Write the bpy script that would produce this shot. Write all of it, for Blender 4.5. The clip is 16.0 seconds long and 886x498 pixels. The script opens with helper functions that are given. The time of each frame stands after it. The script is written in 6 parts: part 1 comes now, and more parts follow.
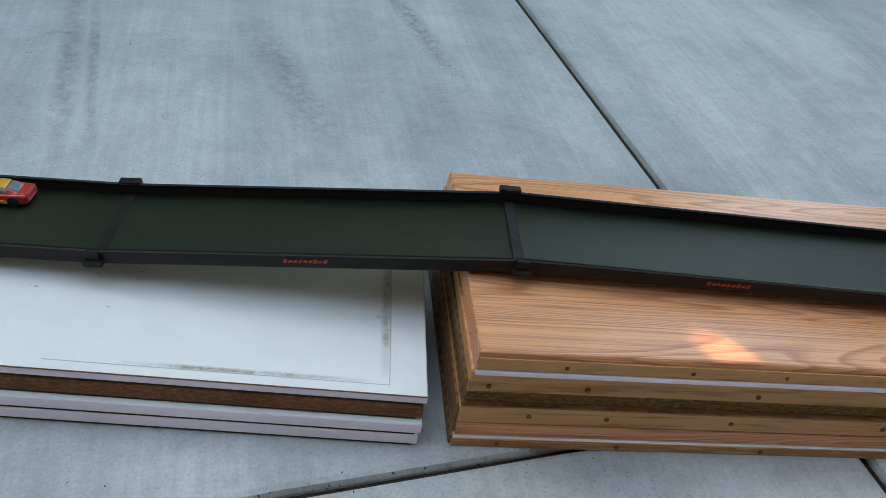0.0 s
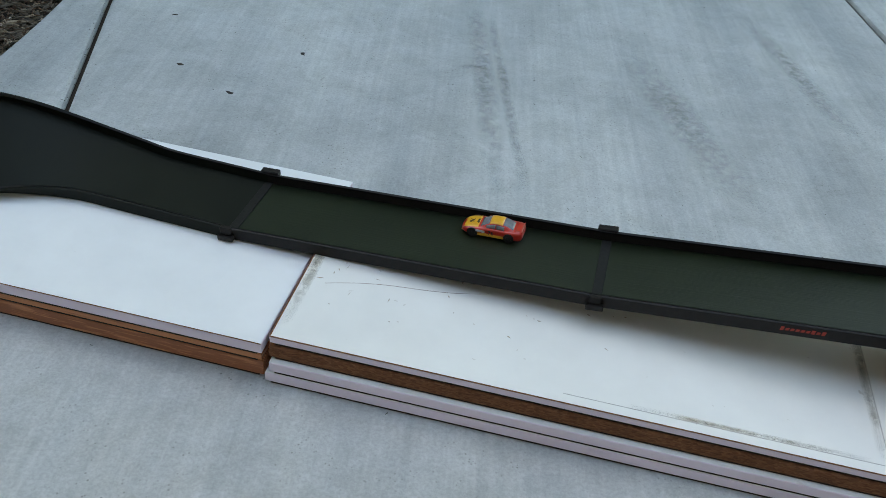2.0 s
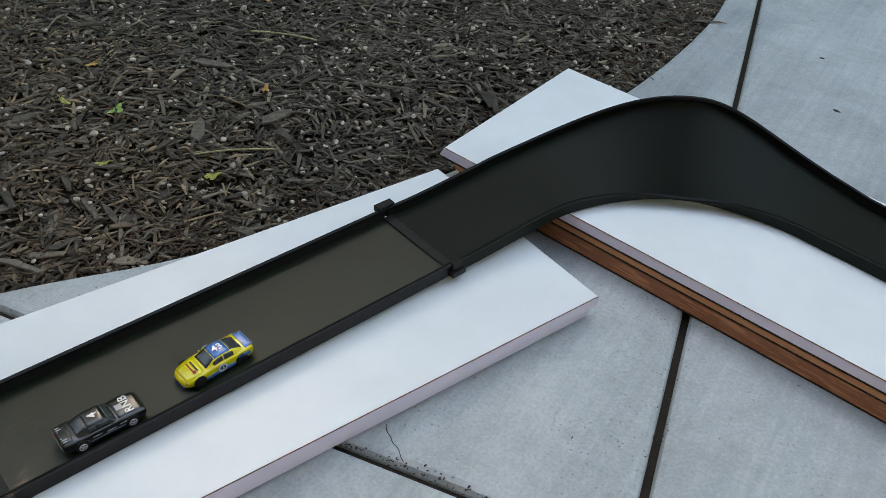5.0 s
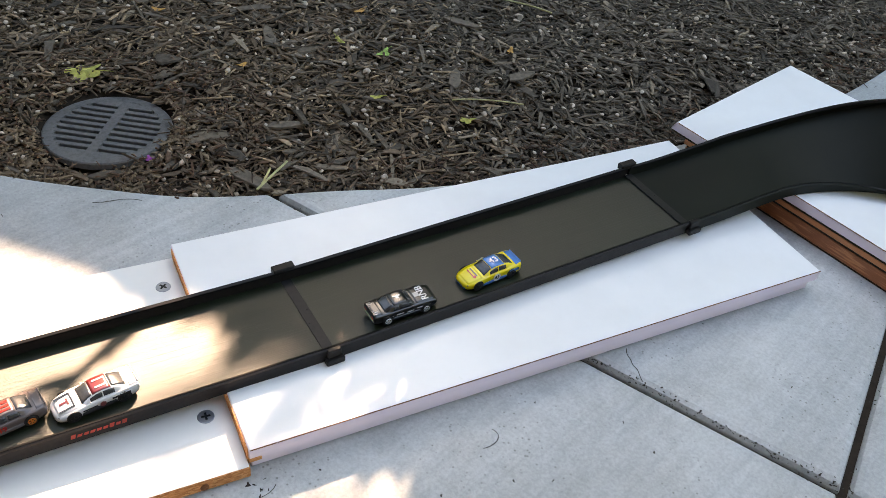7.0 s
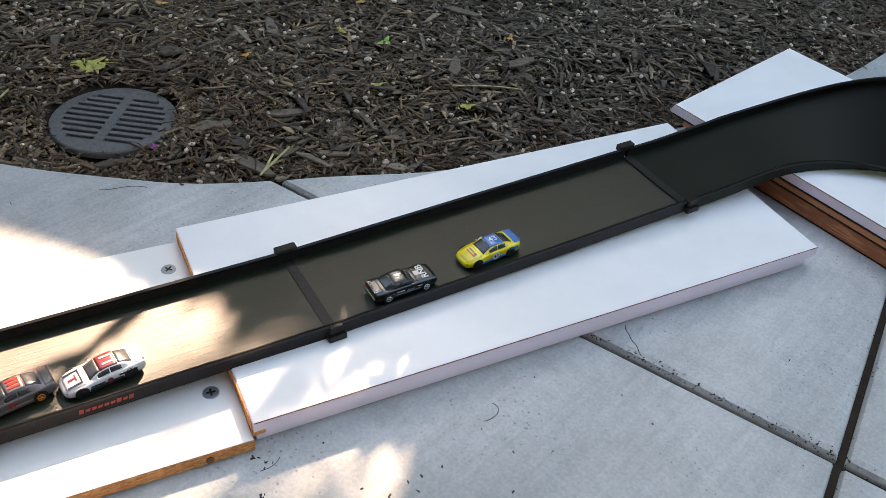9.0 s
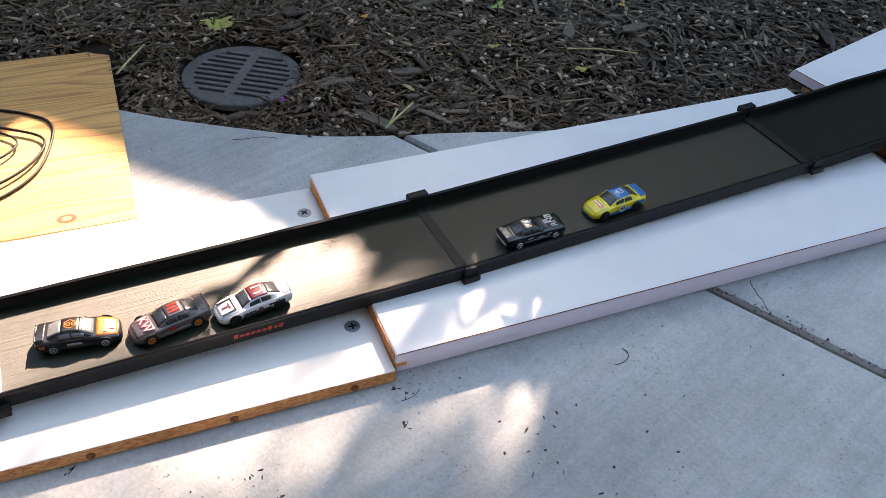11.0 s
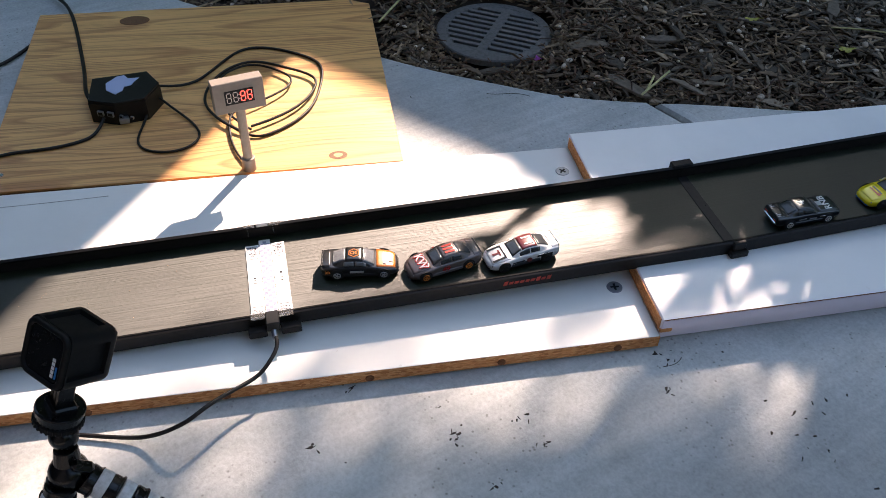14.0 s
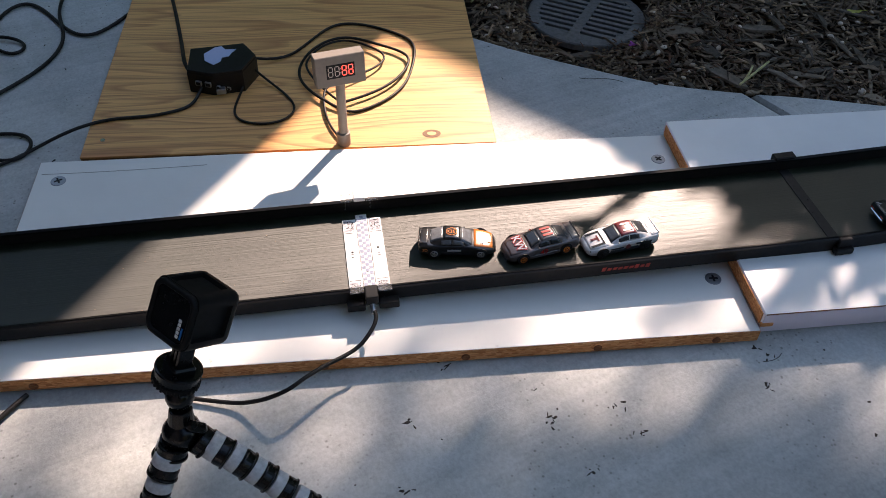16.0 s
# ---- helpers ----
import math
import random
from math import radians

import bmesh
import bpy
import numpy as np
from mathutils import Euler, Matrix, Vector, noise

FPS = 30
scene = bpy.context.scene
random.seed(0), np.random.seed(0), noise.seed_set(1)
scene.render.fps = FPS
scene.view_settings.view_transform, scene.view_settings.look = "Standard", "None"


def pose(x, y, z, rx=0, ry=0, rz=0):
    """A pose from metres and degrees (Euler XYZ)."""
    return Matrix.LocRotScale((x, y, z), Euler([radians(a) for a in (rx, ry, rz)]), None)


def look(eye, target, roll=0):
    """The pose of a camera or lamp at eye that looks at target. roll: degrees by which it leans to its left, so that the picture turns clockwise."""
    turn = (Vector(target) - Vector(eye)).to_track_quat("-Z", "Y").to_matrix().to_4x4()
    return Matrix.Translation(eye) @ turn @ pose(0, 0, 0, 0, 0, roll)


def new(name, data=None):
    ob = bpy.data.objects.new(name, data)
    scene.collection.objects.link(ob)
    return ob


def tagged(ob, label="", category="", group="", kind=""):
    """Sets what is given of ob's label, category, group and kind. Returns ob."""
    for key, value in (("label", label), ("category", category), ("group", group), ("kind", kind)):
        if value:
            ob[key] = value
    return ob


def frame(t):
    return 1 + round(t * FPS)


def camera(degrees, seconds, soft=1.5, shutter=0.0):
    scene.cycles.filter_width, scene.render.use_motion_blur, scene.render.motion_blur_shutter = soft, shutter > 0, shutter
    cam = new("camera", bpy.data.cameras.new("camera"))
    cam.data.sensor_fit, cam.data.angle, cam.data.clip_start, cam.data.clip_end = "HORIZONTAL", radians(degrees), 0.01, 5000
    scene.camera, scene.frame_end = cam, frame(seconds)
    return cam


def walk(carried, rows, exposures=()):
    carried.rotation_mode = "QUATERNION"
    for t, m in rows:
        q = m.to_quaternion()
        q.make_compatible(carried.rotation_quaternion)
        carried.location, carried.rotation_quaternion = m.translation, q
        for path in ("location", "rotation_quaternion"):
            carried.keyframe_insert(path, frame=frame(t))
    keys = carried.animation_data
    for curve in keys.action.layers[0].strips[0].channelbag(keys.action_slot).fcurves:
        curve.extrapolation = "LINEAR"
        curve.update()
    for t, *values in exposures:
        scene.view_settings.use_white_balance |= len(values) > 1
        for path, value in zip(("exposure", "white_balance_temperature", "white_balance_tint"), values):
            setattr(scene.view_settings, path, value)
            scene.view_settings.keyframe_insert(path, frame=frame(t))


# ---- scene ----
cam = camera(54.9, 16.0, soft=0.8)
PATH = [
    (0, (-0.06, -0.019, 0.715), (0.405, 1.518, -0.477), 10.6),
    (0.5, (-0.165, -0.027, 0.722), (0.185, 1.534, -0.479), 10.5),
    (1, (-0.236, -0.035, 0.747), (0.045, 1.525, -0.473), 9.5),
    (1.5, (-0.317, -0.029, 0.755), (-0.176, 1.539, -0.479), 7.9),
    (2, (-0.404, -0.007, 0.749), (-0.39, 1.567, -0.486), 7.1),
    (2.5, (-0.489, 0.025, 0.739), (-0.613, 1.59, -0.5), 6.2),
    (3, (-0.551, 0.037, 0.727), (-0.783, 1.594, -0.508), 5.5),
    (3.5, (-0.643, 0.04, 0.72), (-1.021, 1.563, -0.519), 6.0),
    (4, (-0.716, 0.007, 0.719), (-1.265, 1.478, -0.52), 5.0),
    (4.5, (-0.78, -0.058, 0.709), (-1.47, 1.353, -0.528), 4.7),
    (5, (-0.816, -0.114, 0.695), (-1.594, 1.246, -0.547), 5.0),
    (5.2, (-0.834, -0.15, 0.693), (-1.653, 1.176, -0.56), 5.2),
    (7.3, (-0.875, -0.348, 0.721), (-1.829, 0.849, -0.566), 7.9),
    (7.5, (-0.873, -0.349, 0.723), (-1.827, 0.846, -0.567), 7.9),
    (8, (-0.858, -0.345, 0.72), (-1.81, 0.855, -0.566), 7.6),
    (8.2, (-0.851, -0.343, 0.715), (-1.807, 0.86, -0.565), 7.2),
    (10.3, (-0.845, -0.399, 0.701), (-1.831, 0.753, -0.603), 6.1),
    (10.5, (-0.85, -0.409, 0.695), (-1.851, 0.732, -0.607), 6.1),
    (11, (-0.867, -0.444, 0.679), (-1.923, 0.634, -0.633), 4.7),
    (11.5, (-0.884, -0.471, 0.681), (-1.988, 0.527, -0.656), 3.5),
    (12, (-0.893, -0.488, 0.681), (-2.027, 0.466, -0.662), 3.0),
    (12.5, (-0.898, -0.5, 0.677), (-2.049, 0.426, -0.672), 2.9),
    (13, (-0.908, -0.52, 0.672), (-2.078, 0.371, -0.683), 3.1),
    (13.5, (-0.92, -0.542, 0.669), (-2.115, 0.298, -0.697), 2.8),
    (14, (-0.932, -0.56, 0.664), (-2.154, 0.228, -0.708), 2.3),
    (14.5, (-0.941, -0.576, 0.664), (-2.178, 0.178, -0.716), 1.9),
    (15, (-0.951, -0.593, 0.659), (-2.198, 0.128, -0.729), 2.0),
    (15.5, (-0.955, -0.604, 0.655), (-2.209, 0.096, -0.737), 2.1),
    (16, (-0.957, -0.608, 0.656), (-2.211, 0.078, -0.743), 2.1),
]
walk(cam, [(t, look(eye, target, roll)) for t, eye, target, roll in PATH],
     exposures=[(0, 2.68, 8600, 3), (3.5, 2.60, 9200, 5), (5, 2.70, 9200, 7), (7.3, 2.94, 9000, 11), (8.2, 2.86, 8900, 10.5), (10.5, 2.53, 7650, 10), (12.5, 2.03, 6950, 9), (14.5, 1.63, 6750, 8), (16, 1.31, 6650, 8)])

# ---------------------------------------------------------------- world, sun, exposure
SUN_ELEV, SUN_AZ = 38.0, 126.5        # degrees; direction towards the sun, counted from +x
sun_dir = Vector((math.cos(radians(SUN_ELEV)) * math.cos(radians(SUN_AZ)),
                  math.cos(radians(SUN_ELEV)) * math.sin(radians(SUN_AZ)), math.sin(radians(SUN_ELEV))))
world = bpy.data.worlds.new("world")
scene.world = world
world.use_nodes = True
wn = world.node_tree
sky = wn.nodes.new("ShaderNodeTexSky")
sky.sky_type = "NISHITA"
sky.sun_disc = False
sky.sun_elevation = radians(SUN_ELEV)
sky.sun_rotation = radians(90 - SUN_AZ)
wn.nodes["Background"].inputs["Strength"].default_value = 0.15
wn.links.new(sky.outputs[0], wn.nodes["Background"].inputs[0])

sun_data = bpy.data.lights.new("sun", "SUN")
sun_data.energy = 5.0
sun_data.angle = radians(0.53)
sun_data.color = (1.0, 0.765, 0.67)
sun = new("sun", sun_data)
sun.matrix_world = Matrix.Translation((0, 0, 6)) @ sun_dir.to_track_quat("Z", "Y").to_matrix().to_4x4()


# ---------------------------------------------------------------- materials
def material(name, colour, rough=0.5, metal=0.0, spec=0.5):
    m = bpy.data.materials.new(name)
    m.use_nodes = True
    b = m.node_tree.nodes["Principled BSDF"]
    b.inputs["Base Color"].default_value = (*colour, 1)
    b.inputs["Roughness"].default_value = rough
    b.inputs["Metallic"].default_value = metal
    b.inputs["Specular IOR Level"].default_value = spec
    return m


def node(m, kind, **values):
    n = m.node_tree.nodes.new(kind)
    for key, v in values.items():
        n.inputs[key.replace("_", " ")].default_value = v
    return n


def link(m, a, out, b, inp):
    m.node_tree.links.new(a.outputs[out], b.inputs[inp])


def coords(m, scale=(1, 1, 1), rot=(0, 0, 0), world_space=False):
    mp = node(m, "ShaderNodeMapping", Scale=scale, Rotation=[radians(a) for a in rot])
    if world_space:
        src = m.node_tree.nodes.new("ShaderNodeNewGeometry")
        link(m, src, "Position", mp, "Vector")
    else:
        src = m.node_tree.nodes.new("ShaderNodeTexCoord")
        link(m, src, "Object", mp, "Vector")
    return mp


def noise_tex(m, mp, scale, detail=4.0, rough=0.55, distortion=0.0):
    n = node(m, "ShaderNodeTexNoise", Scale=scale, Detail=detail, Roughness=rough, Distortion=distortion)
    link(m, mp, "Vector", n, "Vector")
    return n


def ramp(m, src, out, stops):
    r = m.node_tree.nodes.new("ShaderNodeValToRGB")
    els = r.color_ramp.elements
    while len(els) < len(stops):
        els.new(0.5)
    for e, (p, c) in zip(els, stops):
        e.position = p
        e.color = (*c, 1) if len(c) == 3 else c
    link(m, src, out, r, "Fac")
    return r


def mixed(m, a, a_out, b, b_out, fac=0.5, fac_src=None, fac_out="Color", mode="MIX"):
    x = m.node_tree.nodes.new("ShaderNodeMix")
    x.data_type = "RGBA"
    x.blend_type = mode
    x.inputs[0].default_value = fac
    if fac_src:
        m.node_tree.links.new(fac_src.outputs[fac_out], x.inputs[0])
    m.node_tree.links.new(a.outputs[a_out], x.inputs[6])
    m.node_tree.links.new(b.outputs[b_out], x.inputs[7])
    return x


def to_colour(m, src, out):
    m.node_tree.links.new(src.outputs[out], m.node_tree.nodes["Principled BSDF"].inputs["Base Color"])


def bump(m, src, out, strength, distance, before=None):
    b = node(m, "ShaderNodeBump", Strength=strength, Distance=distance)
    link(m, src, out, b, "Height")
    if before:
        link(m, before, "Normal", b, "Normal")
    m.node_tree.links.new(b.outputs["Normal"], m.node_tree.nodes["Principled BSDF"].inputs["Normal"])
    return b


def roughness(m, src, out, lo, hi):
    r = node(m, "ShaderNodeMapRange")
    r.inputs["To Min"].default_value = lo
    r.inputs["To Max"].default_value = hi
    link(m, src, out, r, "Value")
    m.node_tree.links.new(r.outputs[0], m.node_tree.nodes["Principled BSDF"].inputs["Roughness"])


def make_concrete(name, tone):
    m = material(name, (0.4, 0.42, 0.42), 0.8)
    w = coords(m, world_space=True)
    big = noise_tex(m, w, 1.6, 5, 0.6, 0.4)
    fine = noise_tex(m, w, 60, 6, 0.7)
    brush = noise_tex(m, coords(m, (16, 0.55, 1), (0, 0, 0), True), 6, 3, 0.55)
    c1 = ramp(m, big, "Fac", [(p, tuple(tone * v for v in c)) for p, c in ((0.3, (0.38, 0.40, 0.395)), (0.55, (0.52, 0.54, 0.53)), (0.75, (0.60, 0.605, 0.58)))])
    blot = noise_tex(m, w, 11, 6, 0.7, 0.6)
    c4 = ramp(m, blot, "Fac", [(0.35, (0.40, 0.395, 0.38)), (0.6, (0.55, 0.55, 0.55))])
    c2 = ramp(m, fine, "Fac", [(0.3, (0.34, 0.34, 0.34)), (0.65, (0.58, 0.58, 0.58))])
    c3 = ramp(m, brush, "Fac", [(0.3, (0.455, 0.46, 0.465)), (0.7, (0.535, 0.535, 0.535))])
    a = mixed(m, c1, "Color", c2, "Color", 0.28, mode="OVERLAY")
    grit = noise_tex(m, w, 240, 4, 0.7)
    c5 = ramp(m, grit, "Fac", [(0.32, (0.36, 0.36, 0.36)), (0.62, (0.57, 0.57, 0.57))])
    a = mixed(m, a, 2, c5, "Color", 0.42, mode="OVERLAY")
    a = mixed(m, a, 2, c4, "Color", 0.5, mode="OVERLAY")
    b = mixed(m, a, 2, c3, "Color", 0.9, mode="OVERLAY")
    trowel = noise_tex(m, coords(m, (3.4, 0.3, 1), (0, 0, 8), True), 2.0, 3, 0.5, 0.25)
    c6 = ramp(m, trowel, "Fac", [(0.3, (0.41, 0.42, 0.425)), (0.5, (0.5, 0.5, 0.5)), (0.7, (0.57, 0.57, 0.56))])
    b = mixed(m, b, 2, c6, "Color", 0.85, mode="OVERLAY")
    pits = node(m, "ShaderNodeTexVoronoi", Scale=42.0)
    link(m, w, "Vector", pits, "Vector")
    pr = ramp(m, pits, "Distance", [(0.045, (0.25, 0.25, 0.25)), (0.1, (1, 1, 1))])
    c = mixed(m, b, 2, pr, "Color", 0.12, mode="MULTIPLY")
    pin = node(m, "ShaderNodeTexVoronoi", Scale=130.0)
    link(m, w, "Vector", pin, "Vector")
    sparse = noise_tex(m, w, 9, 3, 0.6)
    few = ramp(m, sparse, "Fac", [(0.45, (0, 0, 0)), (0.62, (0.75, 0.75, 0.75))])
    pin_c = ramp(m, pin, "Distance", [(0.10, (0.42, 0.40, 0.38)), (0.2, (1, 1, 1))])
    c = mixed(m, c, 2, pin_c, "Color", 0.5, few, "Color", mode="MULTIPLY")
    to_colour(m, c, 2)
    h = bump(m, brush, "Fac", 0.25, 0.002)
    h = bump(m, fine, "Fac", 0.2, 0.0012, h)
    bump(m, grit, "Fac", 0.4, 0.0008, h)
    return m


def make_white(name, tint, stain=0.15, rough=0.35):
    m = material(name, tint, rough)
    mp = coords(m)
    big = noise_tex(m, mp, 7, 5, 0.6)
    speck = noise_tex(m, mp, 55, 3, 0.5)
    c1 = ramp(m, big, "Fac", [(0.3, tuple(0.92 * t for t in tint)), (0.6, tint)])
    c2 = ramp(m, speck, "Fac", [(0.235, (0.45, 0.38, 0.3)), (0.275, (1, 1, 1))])
    x = mixed(m, c1, "Color", c2, "Color", stain, mode="MULTIPLY")
    to_colour(m, x, 2)
    roughness(m, big, "Fac", rough - 0.08, rough + 0.1)
    bump(m, noise_tex(m, mp, 30, 2), "Fac", 0.04, 0.001)
    return m


def make_wood(name, dark, light, axis_scale, ring=6.0, rough=0.45, distort=2.0, rel=0.12, rot=(0, 0, 0)):
    m = material(name, light, rough)
    mp = coords(m, axis_scale, rot)
    wave = node(m, "ShaderNodeTexWave", Scale=ring, Distortion=distort * 3, Detail=3.0, Detail_Scale=0.7, Detail_Roughness=0.6)
    wave.wave_type = "BANDS"
    wave.bands_direction = "Y"
    link(m, mp, "Vector", wave, "Vector")
    mp2 = coords(m, tuple(a * b for a, b in zip(axis_scale, (0.6, 14, 14))), rot)
    pore = noise_tex(m, mp2, 14, 4, 0.6)
    mid = tuple((a + 2 * b) / 3 for a, b in zip(dark, light))
    c1 = ramp(m, wave, "Fac", [(0.08, dark), (0.35, mid), (0.8, light)])
    c2 = ramp(m, pore, "Fac", [(0.34, (0.55, 0.5, 0.45)), (0.55, (1, 1, 1))])
    x = mixed(m, c1, "Color", c2, "Color", 0.55, mode="MULTIPLY")
    to_colour(m, x, 2)
    bump(m, pore, "Fac", rel, 0.0008)
    roughness(m, pore, "Fac", rough + 0.1, rough - 0.08)
    return m


def make_grain(name, dark, light, stretch, rings, rough=0.4, pores=0.45, rel=0.12):
    """Plain-sawn veneer: growth rings as contours of a stretched noise, with fine pores along the grain."""
    m = material(name, light, rough)
    base = noise_tex(m, coords(m, stretch), 1.0, 2, 0.45, 0.3)
    mul = node(m, "ShaderNodeMath")
    mul.operation = "MULTIPLY"
    mul.inputs[1].default_value = rings
    link(m, base, "Fac", mul, 0)
    fold = node(m, "ShaderNodeMath")
    fold.operation = "FRACT"
    link(m, mul, 0, fold, 0)
    mid = tuple((a + b) / 2 for a, b in zip(dark, light))
    c1 = ramp(m, fold, 0, [(0.0, light), (0.55, tuple(0.25 * a + 0.75 * b for a, b in zip(dark, light))), (0.86, dark), (0.97, mid), (1.0, light)])
    pore = noise_tex(m, coords(m, (stretch[0] * 5, stretch[1] * 34, stretch[2] * 34)), 1.6, 4, 0.6)
    c2 = ramp(m, pore, "Fac", [(0.36, (0.6, 0.52, 0.45)), (0.52, (1, 1, 1))])
    x = mixed(m, c1, "Color", c2, "Color", pores, mode="MULTIPLY")
    tone = noise_tex(m, coords(m, (stretch[0] * 0.8, stretch[1] * 0.5, stretch[2])), 1.0, 3, 0.5)
    c3 = ramp(m, tone, "Fac", [(0.3, (0.86, 0.82, 0.78)), (0.65, (1.0, 1.0, 1.0))])
    y = mixed(m, x, 2, c3, "Color", 0.8, mode="MULTIPLY")
    to_colour(m, y, 2)
    bump(m, pore, "Fac", rel, 0.0006)
    roughness(m, pore, "Fac", rough + 0.1, rough - 0.08)
    return m


def make_particle(name, dark, mid, light, scale=170):
    m = material(name, mid, 0.85, spec=0.2)
    mp = coords(m)
    v = node(m, "ShaderNodeTexVoronoi", Scale=float(scale))
    link(m, coords(m, (0.5, 1, 1.6)), "Vector", v, "Vector")
    n = noise_tex(m, mp, 20, 5, 0.7)
    c = ramp(m, v, "Color", [(0.15, dark), (0.5, mid), (0.85, light)])
    c2 = ramp(m, n, "Fac", [(0.3, (0.65, 0.6, 0.55)), (0.6, (1, 1, 1))])
    x = mixed(m, c, "Color", c2, "Color", 0.6, mode="MULTIPLY")
    to_colour(m, x, 2)
    bump(m, v, "Distance", 0.5, 0.0012)
    return m


def make_track(name, ribs):
    m = material(name, (0.014, 0.0145, 0.014), 0.4, spec=0.56 if ribs else 0.2)
    mp = coords(m)
    big = noise_tex(m, mp, 9, 4, 0.6)
    tones = ((0.0054, 0.0086, 0.0038), (0.0116, 0.0170, 0.0074)) if ribs else ((0.0048, 0.0064, 0.0041), (0.0092, 0.0120, 0.0075))
    c = ramp(m, big, "Fac", [(0.3, tones[0]), (0.7, tones[1])])
    scratch = noise_tex(m, coords(m, (1.2, 90, 1)), 4, 4, 0.7)
    dust = ramp(m, scratch, "Fac", [(0.6, (0, 0, 0)), (0.8, (0.016, 0.016, 0.014))])
    x = mixed(m, c, "Color", dust, "Color", 1.0 if ribs else 0.0, mode="ADD")
    to_colour(m, x, 2)
    roughness(m, scratch if ribs else big, "Fac", *((0.38, 0.52) if ribs else (0.52, 0.66)))
    last = bump(m, noise_tex(m, mp, 140, 3, 0.6), "Fac", 0.08, 0.0006)
    if ribs:
        p = m.node_tree.nodes["Principled BSDF"]
        p.inputs["Anisotropic"].default_value = 0.8
        grain = m.node_tree.nodes.new("ShaderNodeTangent")
        grain.direction_type = "RADIAL"
        grain.axis = "Y"
        m.node_tree.links.new(grain.outputs[0], p.inputs["Tangent"])
        streak = noise_tex(m, coords(m, (1.5, 330, 1)), 2.0, 3, 0.6)
        last = bump(m, streak, "Fac", 0.3, 0.0006, last)
        bump(m, scratch, "Fac", 0.25, 0.0008, last)
    return m


def make_mulch(name, tones):
    m = material(name, tones[0], 0.8, spec=0.25)
    g = m.node_tree.nodes.new("ShaderNodeNewGeometry")
    k = len(tones)
    r = ramp(m, g, "Random Per Island", [(i / (k - 1), c) for i, c in enumerate(tones)])
    n = noise_tex(m, coords(m, (1, 1, 1), (0, 0, 0), True), 120, 3, 0.6)
    r2 = ramp(m, n, "Fac", [(0.3, (0.55, 0.55, 0.55)), (0.65, (1.15, 1.15, 1.15))])
    x = mixed(m, r, "Color", r2, "Color", 0.8, mode="MULTIPLY")
    to_colour(m, x, 2)
    bump(m, n, "Fac", 0.3, 0.001)
    return m


def make_paint(name, colour, rough=0.28, wear=0.25, low=0.72, spec=0.5):
    m = material(name, colour, rough, spec=spec)
    n = noise_tex(m, coords(m), 180, 4, 0.65)
    lo = tuple(c * low for c in colour)
    r = ramp(m, n, "Fac", [(0.32, lo), (0.55, colour)])
    to_colour(m, r, "Color")
    roughness(m, n, "Fac", rough + 0.15 * wear * 4, max(0.1, rough - 0.05))
    bump(m, n, "Fac", 0.05, 0.0004)
    return m


CONCRETE = make_concrete("pale_concrete", 0.90)
WHITE = make_white("white_melamine", (0.85, 0.865, 0.855), 0.12)
WHITE_WORN = make_white("worn_white_melamine", (0.84, 0.84, 0.80), 0.5, 0.42)
WHITE_EDGE = make_white("white_edge_banding", (0.85, 0.765, 0.85), 0.2, 0.5)
# near-black brown that paints the shade in the gaps of the stacks
GAP = make_particle("dark_board_gap", (0.03, 0.02, 0.014), (0.05, 0.033, 0.022), (0.07, 0.05, 0.035), 300)
BROWN_EDGE = make_particle("brown_board_edge", (0.15, 0.06, 0.028), (0.2, 0.085, 0.04), (0.25, 0.115, 0.055), 420)
CHERRY = make_wood("cherry_board", (0.36, 0.125, 0.048), (0.60, 0.25, 0.105), (2.5, 10, 30), 8, 0.4)
CHIP = make_particle("raw_particle_board", (0.48, 0.19, 0.07), (0.66, 0.295, 0.115), (0.76, 0.40, 0.18), 420)
CHIP_DARK = make_particle("dark_particle_board", (0.11, 0.06, 0.02), (0.17, 0.09, 0.035), (0.25, 0.145, 0.06), 330)
OAK = make_grain("oak_veneer", (0.56, 0.205, 0.085), (0.86, 0.41, 0.20), (0.75, 11.0, 11.0), 44, 0.3, 0.85)
OAK.node_tree.nodes["Principled BSDF"].inputs["Specular IOR Level"].default_value = 0.75
OAK_EDGE = make_wood("raw_oak_edge", (0.40, 0.19, 0.07), (0.60, 0.31, 0.125), (2.0, 14, 30), 7, 0.6)
OAK_SIDE = make_wood("dark_oak_side", (0.12, 0.055, 0.02), (0.24, 0.12, 0.045), (6, 3, 14), 6, 0.45)
PLY = make_grain("plywood_face", (0.52, 0.235, 0.065), (0.83, 0.475, 0.16), (1.1, 9.0, 9.0), 26, 0.48, 0.75, 0.2)
PLY.node_tree.nodes["Principled BSDF"].inputs["Specular IOR Level"].default_value = 0.9
PLY_EDGE = make_wood("plywood_edge", (0.16, 0.08, 0.03), (0.5, 0.3, 0.13), (1, 1, 90), 4, 0.8)
TRACK = make_track("black_track_plastic", True)
TRACK_PLAIN = make_track("black_track_curve_plastic", False)
BLACK = make_paint("black_plastic", (0.0135, 0.0118, 0.0110), 0.44, spec=0.22)
LIP = make_paint("black_rail_lip", (0.005, 0.005, 0.0052), 0.4, spec=0.2)
GREY_METAL = material("zinc_screw", (0.35, 0.37, 0.4), 0.42, 0.9)
DARK = make_paint("dark_recess", (0.006, 0.006, 0.006), 0.7)
SOIL = make_mulch("dark_soil", [(0.02, 0.0135, 0.009), (0.034, 0.024, 0.016)])
